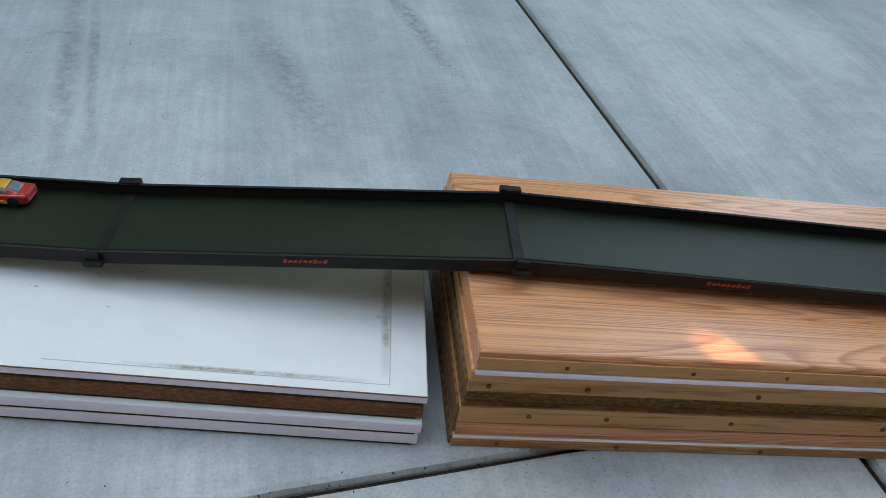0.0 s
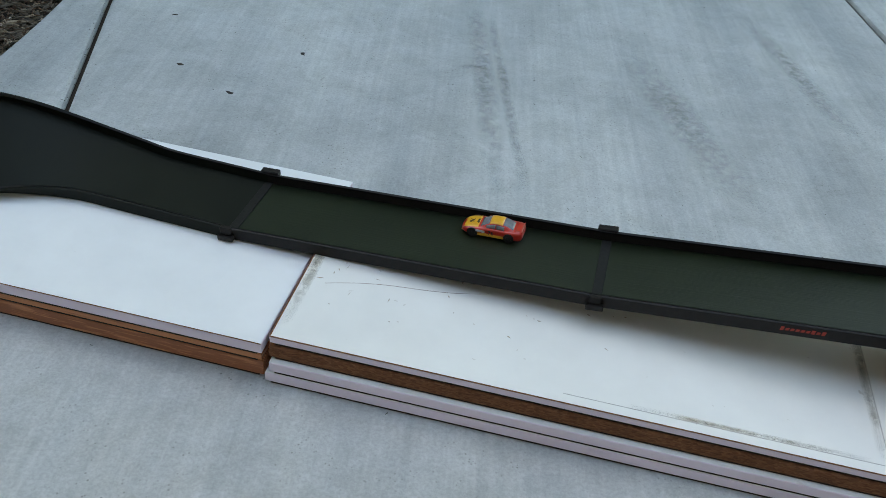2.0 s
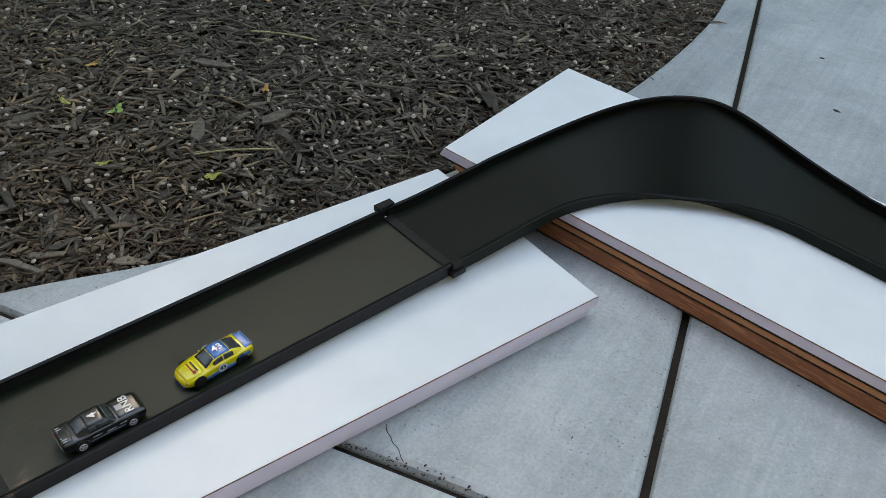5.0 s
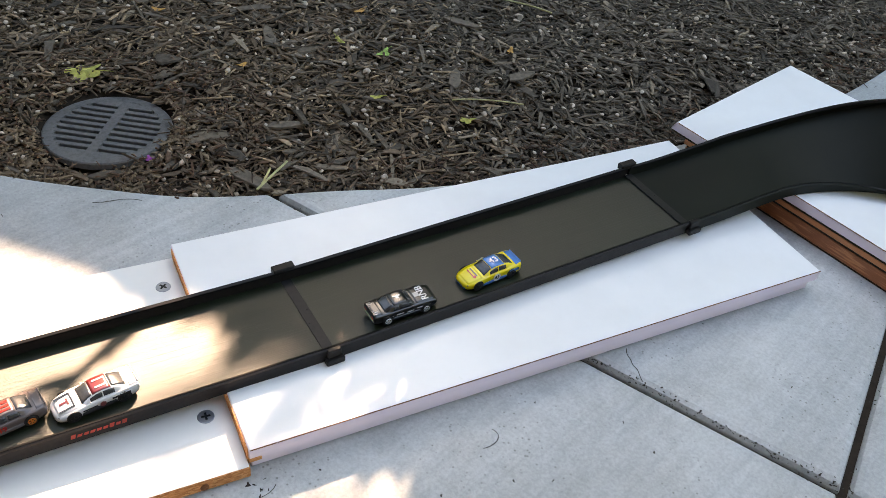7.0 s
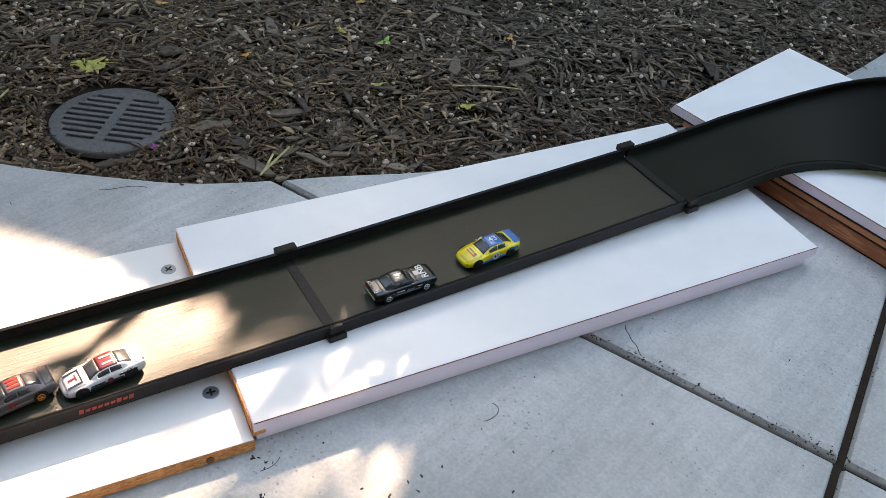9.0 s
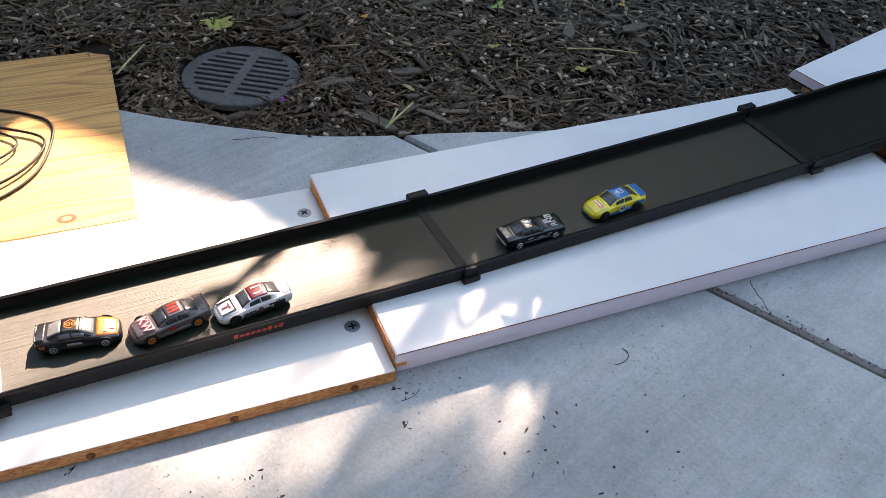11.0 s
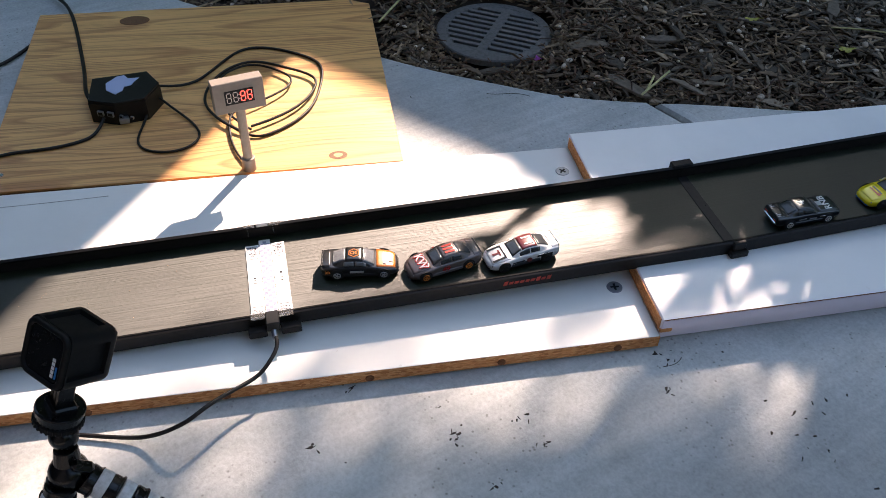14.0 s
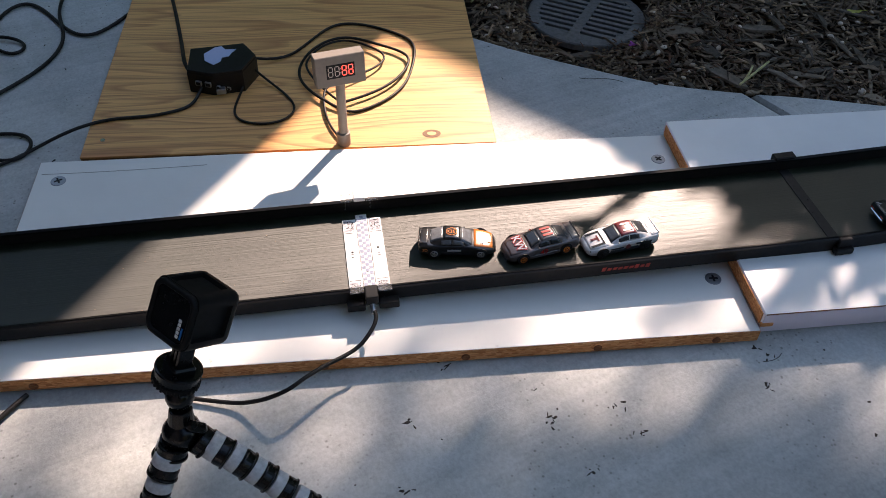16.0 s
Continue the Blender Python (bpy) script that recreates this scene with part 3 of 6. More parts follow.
# ---------------------------------------------------------------- walls and tree added out of view to shade the place
WALL = make_white("olive_shade_wall", (0.095, 0.115, 0.045), 0.1, 0.8)
house = thing("house", Matrix(), "dark olive house walls added out of view to shade the paving", "house", kind="structure")
hu = Vector((0.912, 0.41, 0)).normalized()
edge = Vector((-1.60, -0.03, 0)) + sun_dir * (2.75 / sun_dir.z)
hm = frame_xy(edge.x, edge.y, 0, hu.x, hu.y)
part("wall", bm_box(-5.0, 9.0, 0, 0.2, -0.06, 2.75), WALL, house, matrix=hm)
# taller end wall, added unseen to keep the track's first leg in the shade
flat2 = Vector((sun_dir.x, sun_dir.y))
gp = Vector((-1.19, 0.03))
den = hu.x * -flat2.y + hu.y * flat2.x
rel = Vector((gp.x - edge.x, gp.y - edge.y))
gable_at = (rel.x * -flat2.y + rel.y * flat2.x) / den
# a slit made in this added wall throws one sun fleck onto the oak stack
fleck = Vector((0.414, 0.565))
rel = fleck - Vector((edge.x, edge.y))
gap_at = (rel.x * -flat2.y + rel.y * flat2.x) / den
wall_pt = Vector((edge.x, edge.y)) + Vector((hu.x, hu.y)) * gap_at
gap_z = 0.16 + (wall_pt - fleck).length / flat2.length * sun_dir.z
part("gable", bm_box(gable_at, gap_at - 0.0125, 0.002, 0.062, 2.75, 6.0), WALL, house, matrix=hm)
part("gable", bm_box(gap_at + 0.0125, 9.0, 0.002, 0.062, 2.75, 6.0), WALL, house, matrix=hm)
part("gable_batten", bm_box(gap_at - 0.0125, gap_at + 0.0125, 0.002, 0.062, 2.75, gap_z - 0.010), WALL, house, matrix=hm)
part("gable_batten", bm_box(gap_at - 0.0125, gap_at + 0.0125, 0.002, 0.062, gap_z + 0.075, 6.0), WALL, house, matrix=hm)
# blank wall and overhang added behind the camera to darken the near paving
SLATE = make_white("slate_shade_wall", (0.045, 0.052, 0.066), 0.1, 0.8)
part("rear_wall", bm_box(-3.0, 4.0, -1.35, -1.15, -0.06, 2.9), SLATE, house)
part("eave", bm_box(-3.0, 4.0, -1.15, -0.50, 2.50, 2.90), SLATE, house)
# side walls added out of view to darken what the track mirrors
part("side_wall", bm_box(4.0, 4.2, -1.35, 4.0, -0.06, 3.4), WALL, house)
part("side_wall", bm_box(-6.2, -6.0, -6.0, 2.0, -0.06, 3.2), WALL, house)
# unseen house corner, added so that its upright edge bounds the sunlit strip
flat = Vector((sun_dir.x, sun_dir.y, 0)).normalized()
corner = Vector((-1.705, -0.512, 0)) + flat * 2.9
wm = frame_xy(corner.x, corner.y, 0, -flat.y, flat.x)
part("wing_wall", bm_box(0, 3.2, 0, 0.8, -0.06, 3.6, 0.02), WALL, house, matrix=wm)

# unseen tree, added to break up the sun at the edge of the strip
rng = random.Random(5)
tree = thing("tree", Matrix(), "leafy tree added out of view to dapple the paving", "tree")
BARK = make_wood("tree_bark", (0.05, 0.035, 0.025), (0.13, 0.1, 0.07), (8, 8, 1.5), 5, 0.9)


def lift(x, y, d):
    return Vector((x, y, 0.02)) + sun_dir * d


leaf_v, leaf_f = [], []


def leaf(c, size):
    a = Vector((rng.gauss(0, 1), rng.gauss(0, 1), rng.gauss(0, 1))).normalized()
    b = a.orthogonal().normalized()
    n = a.cross(b)
    k = len(leaf_v)
    for u, v, w in ((-1, 0, 0), (-0.35, 0.36, 0.06), (0.3, 0.34, 0.06), (1, 0, -0.1), (0.3, -0.34, 0.06), (-0.35, -0.36, 0.06)):
        leaf_v.append(c + a * u * size + b * v * size + n * w * size)
    leaf_f.append((k, k + 1, k + 2, k + 3, k + 4, k + 5))


# shade of the crown on the ground, told along and across the sun's azimuth
SUN_A = Vector((math.cos(radians(SUN_AZ)), math.sin(radians(SUN_AZ))))
SUN_B = Vector((SUN_A.y, -SUN_A.x))


def canopy_depth(al, ac):
    """How many leaves deep the crown is above a spot of the ground, and how far up they hang."""
    n = 0.5 + 0.5 * noise.noise((al * 15, ac * 15, 2.0)) + 0.22 * noise.noise((al * 38, ac * 38, 5.0))
    broad = 0.5 + 0.9 * noise.noise((al * 8, ac * 8, 7.0))
    low = (0.68 + 0.58 * (ac + 1.1) if ac > -1.34 else 0.541 + 0.95 * (ac + 1.34)) - al                       # ragged lower edge of the sunlit strip
    if low > -0.10 and (low > 0 or ac < -1.085):
        return min(1.0, max(0.2, low / 0.13)) * (3.2 + 1.1 * (broad - 0.5)), 6.6
    if ac > -1.085 and al < 0.715:                               # dense leaves set to keep the paving shaded
        return 4.3 + 0.6 * (broad - 0.5), 6.2
    if al > 0.765 and ac > -1.150 + 0.38 * (0.872 - al) + 0.045 * noise.noise((al * 34, ac * 34, 9.0)):         # dense bough over the track joint
        hole = math.hypot(al - 0.828, (ac + 1.078) * 0.8)
        return (3.2 if hole > 0.034 else 0.8 + 1.4 * n) if ac < -1.02 else 1.1 + 1.2 * n, 1.8 if hole > 0.06 else 4.4
    if ac > -0.985:
        return 3.0, 3.6
    if ac > -1.065:                                              # loose leaves beside it
        return 0.4 + 1.3 * n, 4.2
    if al > 0.935 - 0.5 * (ac + 1.313) and ac > -1.33:
        return 2.6, 3.0
    return 0.0, 3.0


for i in range(9500):
    al, ac = rng.uniform(0.0, 1.0), rng.uniform(-1.66, -0.86)
    deep, far_off = canopy_depth(al, ac)
    size = rng.uniform(0.020, 0.040)
    if rng.random() * 5.0 > deep:
        continue
    q = SUN_A * al + SUN_B * ac
    leaf(lift(q.x, q.y, far_off + rng.gauss(0, 0.15)), size)
for x, y in ((-1.468, -0.165), (-1.445, -0.195), (-1.485, -0.10), (-1.46, -0.215), (-1.50, -0.09)):
    for i in range(2):
        leaf(lift(x + rng.gauss(0, 0.008), y + rng.gauss(0, 0.01), 1.5), rng.uniform(0.012, 0.020))
mesh_object("crown", leaf_v, leaf_f, LEAF_MAT, tree)
trunk_foot = Vector((-3.05, 2.45, -0.06))
tube("trunk", [trunk_foot, trunk_foot + Vector((0.05, 0, 0.9)), trunk_foot + Vector((0.1, -0.05, 1.7)), lift(-0.6, -0.1, 4.6)], 0.07, BARK, tree)
for al, ac, d in ((0.5, -1.3, 4.6), (0.35, -1.1, 4.5), (0.6, -0.95, 4.2), (0.86, -1.08, 2.5), (0.9, -0.95, 3.0), (0.3, -1.5, 4.6), (0.93, -1.26, 3.0)):
    q = SUN_A * al + SUN_B * ac
    tube("limb", [trunk_foot + Vector((0.08, -0.02, 1.5)), lift(q.x + 0.5, q.y + 0.15, d + 0.35), lift(q.x, q.y, d)], 0.010, BARK, tree)
# the twig that crosses the sunlit track
twig_pts = [(-1.56, 0.06, 0.03), (-1.511, -0.051, 0.035), (-1.477, -0.132, 0.03), (-1.447, -0.209, 0.03), (-1.425, -0.245, 0.02)]
tube("twig", [Vector(p) + sun_dir * (1.6 - 0.06 * i) for i, p in enumerate(twig_pts)], 0.0060, BARK, tree)
tube("twig", [Vector(p) + sun_dir * 1.5 for p in ((-1.477, -0.132, 0.03), (-1.490, -0.165, 0.03), (-1.488, -0.195, 0.03))], 0.004, BARK, tree)
# ---------------------------------------------------------------- mulch bed
def inside_bed(x, y, margin=0.0):
    return x < bed_x(y) - margin


nx, ny = 110, 130
xs = np.linspace(-4.2, -1.15, nx)
ys = np.linspace(-0.75, 3.4, ny)


def bed_height(x, y):
    d = max(0.0, bed_x(y) - x)
    if y < -0.05:
        d = min(d, 0.6 * max(0.0, (y - (-0.2)) + (-1.9 - x) * 0.55))
    base = -0.022 + 0.045 * min(1.0, d / 0.22)
    base += 0.008 * noise.noise((x * 5, y * 5, 0)) + 0.004 * noise.noise((x * 19, y * 19, 3))
    g = math.hypot(x + 1.897, y - 0.140)
    if g < 0.15:
        base = min(base, 0.004 + max(0, g - 0.09) * 0.3)
    if g < 0.078:
        base = -0.052
    return base


gv = [(x, y, bed_height(x, y)) for y in ys for x in xs]
gf = [(j * nx + i, j * nx + i + 1, (j + 1) * nx + i + 1, (j + 1) * nx + i) for j in range(ny - 1) for i in range(nx - 1)
      if inside_bed(xs[i + 1], ys[j], -0.03) or inside_bed(xs[i], ys[j + 1], -0.03)]
tagged(mesh_object("mulch_bed", gv, gf, SOIL, smooth=True), "dark soil bed under bark mulch", "garden bed", kind="structure")

rg = np.random.default_rng(11)
ply_inv = PLYWOOD.matrix_basis.inverted()


def scatter(n, near, clear=0.097):
    out = []
    while len(out) < n:
        if near:
            x, y = rg.uniform(-2.5, -1.2), rg.uniform(-0.25, 1.9)
        else:
            x, y = rg.uniform(-3.4, -1.2), rg.uniform(-0.6, 3.0)
        if y < -0.75 or not inside_bed(x, y, 0.004) or math.hypot(x + 1.897, y - 0.14) < clear:
            continue
        q = ply_inv @ Vector((x, y, 0))
        if -0.03 < q.x < 0.506 and q.y < 0.428:
            continue
        if rg.random() < 0.04:
            x += 0.02
        out.append((x, y))
    return out


def chips(spots, length, width, thick, seed_tilt, lift_z):
    v, f = [], []
    for x, y in spots:
        L = length * rg.lognormal(0, 0.48)
        w, t = width * rg.lognormal(0, 0.4), thick * rg.uniform(0.6, 1.5)
        rz, ry, rx = rg.uniform(0, 6.283), rg.normal(0, seed_tilt), rg.normal(0, seed_tilt * 1.6)
        m = Matrix.LocRotScale((x, y, bed_height(x, y) + lift_z * rg.random() + 0.002), Euler((rx, ry, rz)), None)
        k = len(v)
        a0, a1, b0, b1 = rg.uniform(0.15, 0.7), rg.uniform(0.05, 0.6), rg.uniform(-0.5, 0.5), rg.uniform(-0.4, 0.4)
        bow = rg.normal(0, 0.06) * L
        for top, c in ((1.0, -1), (0.85, 1)):
            for a, b in ((-1, b0 - a0), (b1, -1), (1, b0 - a1), (1, b0 + a1), (b1 + 0.2, 1), (-1, b0 + a0)):
                v.append(m @ Vector((a * top * L / 2, b * top * w / 2, c * t / 2 + bow * (1 - a * a))))
        f += [(k + 5, k + 4, k + 1, k), (k + 4, k + 3, k + 2, k + 1), (k + 6, k + 7, k + 10, k + 11), (k + 7, k + 8, k + 9, k + 10)]
        f += [(k + i, k + (i + 1) % 6, k + 6 + (i + 1) % 6, k + 6 + i) for i in range(6)]
    return v, f


# brown bark round the drain; beyond it, shade is put into a darker bark
fresh, far_bark = [], []
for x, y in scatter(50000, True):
    (fresh if y + 0.25 * (x + 2.0) + 0.12 * noise.noise((x * 4, y * 4, 7)) + rg.normal(0, 0.1) < 0.68 else far_bark).append((x, y))
v, f = chips(fresh, 0.021, 0.0042, 0.0012, 0.15, 0.014)
tagged(mesh_object("bark_chips", v, f, MULCH), "brown shredded bark mulch round the drain", "mulch", kind="stuff")
v, f = chips(far_bark, 0.022, 0.0046, 0.0012, 0.15, 0.014)
tagged(mesh_object("bark_chips", v, f, DARK_MULCH), "darkened bark mulch beside the curved paving", "mulch", kind="stuff")
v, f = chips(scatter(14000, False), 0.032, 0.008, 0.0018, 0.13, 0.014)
tagged(mesh_object("bark_chips", v, f, DARK_MULCH), "dark shredded bark mulch farther back in the bed", "mulch", kind="stuff")


# fine reddish crumbs along the edge of the paving and round the drain
crumbs = [(x, y) for x, y in scatter(30000, True, 0.0895) if bed_x(y) - x < 0.08 + 0.05 * noise.noise((x * 6, y * 6, 1)) or math.hypot(x + 1.87, y - 0.15) < 0.20 + 0.08 * noise.noise((x * 7, y * 7, 4))]
v, f = chips(crumbs, 0.010, 0.0024, 0.0012, 0.2, 0.021)
tagged(mesh_object("bark_crumbs", v, f, RED_MULCH), "fine reddish bark crumbs along the edge of paving", "mulch", kind="stuff")


def stones(n, near, size):
    v, f = [], []
    base = bmesh.new()
    bmesh.ops.create_icosphere(base, subdivisions=2, radius=1)
    bv, bf = [q.co.copy() for q in base.verts], [tuple(q.index for q in p.verts) for p in base.faces]
    base.free()
    for x, y in scatter(n, near):
        s = size * rg.lognormal(0, 0.24)
        m = Matrix.LocRotScale((x, y, bed_height(x, y) + 0.011 + 0.005 * rg.random()), Euler((rg.normal(0, 0.3), rg.normal(0, 0.3), rg.uniform(0, 6.28))), (s, s * rg.uniform(0.6, 0.9), s * rg.uniform(0.4, 0.6)))
        k = len(v)
        v += [m @ (q * (1 + 0.03 * rg.normal())) for q in bv]
        f += [tuple(i + k for i in p) for p in bf]
    return v, f


v, f = stones(1700, True, 0.0038)
tagged(mesh_object("pebbles", v, f, PEBBLE, smooth=True), "pale pebbles scattered in the bark mulch", "pebbles", kind="stuff")
v, f = stones(1200, False, 0.0042)
tagged(mesh_object("pebbles", v, f, PEBBLE, smooth=True), "pale pebbles scattered farther back in the mulch", "pebbles", kind="stuff")
# ---------------------------------------------------------------- track fittings
STRAP = make_paint("grey_strap", (0.010, 0.0102, 0.0105), 0.45, spec=0.3)
RED_MARK = make_paint("red_print", (0.42, 0.035, 0.02), 0.5)
CLEAR = material("clear_acrylic", (0.95, 0.96, 0.96), 0.05)
CLEAR.node_tree.nodes["Principled BSDF"].inputs["Transmission Weight"].default_value = 0.9
CLEAR.node_tree.nodes["Principled BSDF"].inputs["IOR"].default_value = 1.35
BRIGHT = make_white("glossy_white_tape", (0.78, 0.78, 0.77), 0.3, 0.2)
NAVY = make_paint("pale_blue_print", (0.30, 0.33, 0.42), 0.4)


def leg_frame(a, b, across):
    """A frame at the inner edge point a: x towards b, y across the track, z up from its floor."""
    d = (b - a).normalized()
    y = across - d * across.dot(d)
    y.normalize()
    zz = d.cross(y)
    if zz.z < 0:
        d, zz = -d, -zz
    return Matrix.Translation(a) @ Matrix((d, y, zz)).transposed().to_4x4()


def connector(m, label):
    t = thing("track_connector", m, label, "connector", "track connectors")
    part("strap", bm_box(-0.0062, 0.0062, 0.0036, W_TRACK - 0.0036, 0.0, 0.0009, 0.0003), STRAP, t)
    near = bm_box(-0.0105, 0.0105, -0.0085, -0.0002, -0.0035, 0.0040, 0.0012)
    join(near, bm_box(-0.0075, 0.0075, -0.0045, 0.0030, 0.0041, 0.0145, 0.0010))
    part("near_clip", near, BLACK, t)
    far = bm_box(-0.0130, 0.0130, W_TRACK - 0.0030, W_TRACK + 0.0082, 0.0085, 0.0175, 0.0012)
    join(far, bm_box(-0.0088, 0.0088, W_TRACK + 0.0002, W_TRACK + 0.0070, -0.003, 0.0086, 0.0008))
    part("far_clip", far, BLACK, t)
    for dx, yy in ((-0.0030, 0.055), (0.0030, 0.076)):
        part("rivet", bm_cyl(0.0010, 0.0009, 0.0009, 0.0013, 8, 0, Matrix.Translation((dx, yy, 0))), DARK, t)
    return t


LEG_A = leg_frame(J0, JS, Vector((0.142, 0.990, 0)))
LEG_B = leg_frame(J1, J0, A1)
LEG_C = leg_frame(J2, J1, A1)
LEG_D = leg_frame(J4, J3, A3)
LEG_E = leg_frame(J4, JE, A2)
connector(LEG_A, "black plastic track connector clip on the oak stack")
connector(LEG_B, "black plastic track connector clip joining two sections")
connector(LEG_C @ Matrix.Translation((0.004, 0, 0.0012)), "black plastic track connector clip before the curve")
connector(leg_frame(J3, J4, A3) @ Matrix.Translation((0.004, 0, 0.0016)), "black plastic track connector clip after the curve")
connector(LEG_D, "black plastic track connector clip above the shelf boards")


def red_mark(m, x0, x1):
    """A red maker's mark on the outside of the rail, as plain slanted bars."""
    t = thing("rail_mark", m, "red printed maker's mark on the track rail", "printed mark", "rail marks")
    bm = bmesh.new()
    n = 9
    for i in range(n):
        w = (x1 - x0) / n
        a = x0 + i * w
        h0, h1 = (0.0030, 0.0086) if i in (0, n - 1, n - 3) else (0.0036, 0.0072)
        vs = [bm.verts.new(p) for p in ((a, -0.0004, h0), (a + w * 0.72, -0.0004, h0), (a + w * 0.95, -0.0004, h1), (a + w * 0.2, -0.0004, h1))]
        bm.faces.new(vs)
    part("print", bm, RED_MARK, t)
    return t


red_mark(LEG_B, 0.205, 0.254)
red_mark(LEG_A, 0.210, 0.262)
red_mark(LEG_E, -0.262, -0.210)

# finish gate
gate = thing("finish_gate", LEG_E @ Matrix.Translation((-0.4956, 0, 0)),
             "finish line sensor gate with white tape and clear brackets", "finish gate")
part("plate", bm_box(-0.0205, -0.0064, 0.0036, W_TRACK - 0.0175, 0.0002, 0.0012, 0.0002), BRIGHT, gate, "shiny white tape")
part("plate", bm_box(0.0064, 0.0205, 0.0036, W_TRACK - 0.0175, 0.0002, 0.0012, 0.0002), BRIGHT, gate, "shiny white tape")
part("line", bm_box(-0.0060, 0.0060, 0.0036, W_TRACK - 0.0105, 0.0002, 0.0010, 0.0002), BRIGHT, gate, "chequered finish line")
bm = bmesh.new()
for i in range(29):
    y0 = 0.0046 + i * 0.0040
    for k in range(3):
        if (i + k) % 2:
            x0 = -0.0054 + k * 0.0036
            vs = [bm.verts.new(p) for p in ((x0, y0, 0.00125), (x0 + 0.0036, y0, 0.00125), (x0 + 0.0036, y0 + 0.0040, 0.00125), (x0, y0 + 0.0040, 0.00125))]
            bm.faces.new(vs)
part("chequer_print", bm, NAVY, gate, "pale blue chequer print")
PRINT_GREY = make_particle("speckled_grey_print", (0.30, 0.30, 0.33), (0.50, 0.50, 0.53), (0.70, 0.70, 0.72), 900)
rp = random.Random(8)
for x0 in (-0.0195, 0.0080):
    for y0, y1 in ((0.0050, 0.0225), (W_TRACK - 0.0365, W_TRACK - 0.0195)):
        part("printed_patch", bm_box(x0, x0 + 0.0112, y0, y1, 0.0012, 0.00135), PRINT_GREY, gate, "worn grey print")
        marks = bmesh.new()
        for i in range(34):
            u, v = rp.uniform(x0 + 0.0004, x0 + 0.0098), rp.uniform(y0 + 0.0004, y1 - 0.0014)
            join(marks, bm_box(u, u + rp.uniform(0.0004, 0.0014), v, v + rp.uniform(0.0004, 0.0012), 0.00135, 0.00145))
        part("worn_print", marks, DARK, gate, "dark specks of worn print")
    part("printed_line", bm_box(x0, x0 + 0.0115, 0.0250, 0.0255, 0.0012, 0.00135), STRAP, gate)
    part("printed_line", bm_box(x0, x0 + 0.0115, W_TRACK - 0.0392, W_TRACK - 0.0386, 0.0012, 0.00135), STRAP, gate)
    for y0 in (0.058, 0.062):
        part("small_print", bm_box(x0 + 0.0046, x0 + 0.0072, y0, y0 + 0.0011, 0.0012, 0.00135), STRAP, gate)
for dx, yy in ((-0.0135, 0.066), (0.0135, 0.070)):
    part("dot", bm_cyl(0.0012, 0.0012, 0.0012, 0.0016, 10, 0, Matrix.Translation((dx, yy, 0))), DARK, gate)
for x0, x1 in ((-0.0205, -0.0068), (0.0068, 0.0205)):
    part("bracket", bm_box(x0, x1, W_TRACK - 0.004, W_TRACK + 0.0075, 0.0140, 0.0158, 0.0004), CLEAR, gate, "clear acrylic bracket")
    part("bracket", bm_box(x0 + 0.004, x0 + 0.0055, W_TRACK - 0.0046, W_TRACK - 0.0034, 0.003, 0.0145, 0.0003), CLEAR, gate, "clear acrylic prong")
    part("bracket", bm_box(x0, x1, -0.0050, 0.0040, 0.0145, 0.0160, 0.0004), CLEAR, gate, "clear acrylic bracket")
    part("clip", bm_box(x0 - 0.004 if x0 < 0 else x0, x1 if x0 < 0 else x1 + 0.006, -0.0120, -0.0022, -0.004, 0.0045, 0.001), BLACK, gate)
part("sensor_block", bm_box(-0.0062, 0.0062, W_TRACK - 0.005, W_TRACK + 0.0085, 0.0145, 0.0195, 0.0006), BRIGHT, gate, "translucent sensor block")
part("sensor_block", bm_box(-0.0062, 0.0062, -0.0135, 0.0035, 0.0050, 0.0165, 0.0007), STRAP, gate, "grey sensor block with plug")
part("plug", bm_cyl(0.0030, 0.0022, 0, 0.010, 12, 0.0004, Matrix.Translation((0.0, -0.0135, 0.006)) @ Matrix.Rotation(radians(105), 4, "X")), GREY_METAL, gate)

# countersunk screws
def screw(x, y, z, turn, label):
    t = thing("screw", Matrix.Translation((x, y, z)) @ Matrix.Rotation(radians(turn), 4, "Z"), label, "screw", "screws in the end board")
    part("head", bm_cyl(0.0088, 0.0082, -0.001, 0.0007, 28, 0.0003), GREY_METAL, t)
    part("slot", bm_box(-0.0046, 0.0046, -0.0011, 0.0011, 0.0004, 0.0010), DARK, t)
    part("slot", bm_box(-0.0011, 0.0011, -0.0046, 0.0046, 0.0004, 0.00105), DARK, t)
    return t


screw(-1.554, 0.011, 0.0182, 20, "large zinc crosshead screw driven flush into white board")
screw(-1.367, -0.061, 0.0182, 66, "large zinc crosshead screw driven flush into white board")
screw(-1.818, -0.641, 0.0182, 5, "large zinc crosshead screw driven flush into white board")
for k, x in enumerate([0.07, 0.21, 0.335, 0.47, 0.60, 0.72]):
    part("dowel", bm_cyl(0.0042, 0.0042, 0, 0.0016, 12, 0, Matrix.Translation((x, 0.0006, 0.0085)) @ Matrix.Rotation(radians(90), 4, "X")), BROWN_EDGE, END[0], "plugged hole")

tube("scratch", [END[0].matrix_basis.inverted() @ Vector(p) for p in ((-1.838, -0.656, 0.0182), (-1.804, -0.570, 0.0182), (-1.775, -0.481, 0.0182))], 0.0004, make_paint("grey_dirt_line", (0.52, 0.5, 0.46), 0.8), END[0], "grey dirt line along the board")

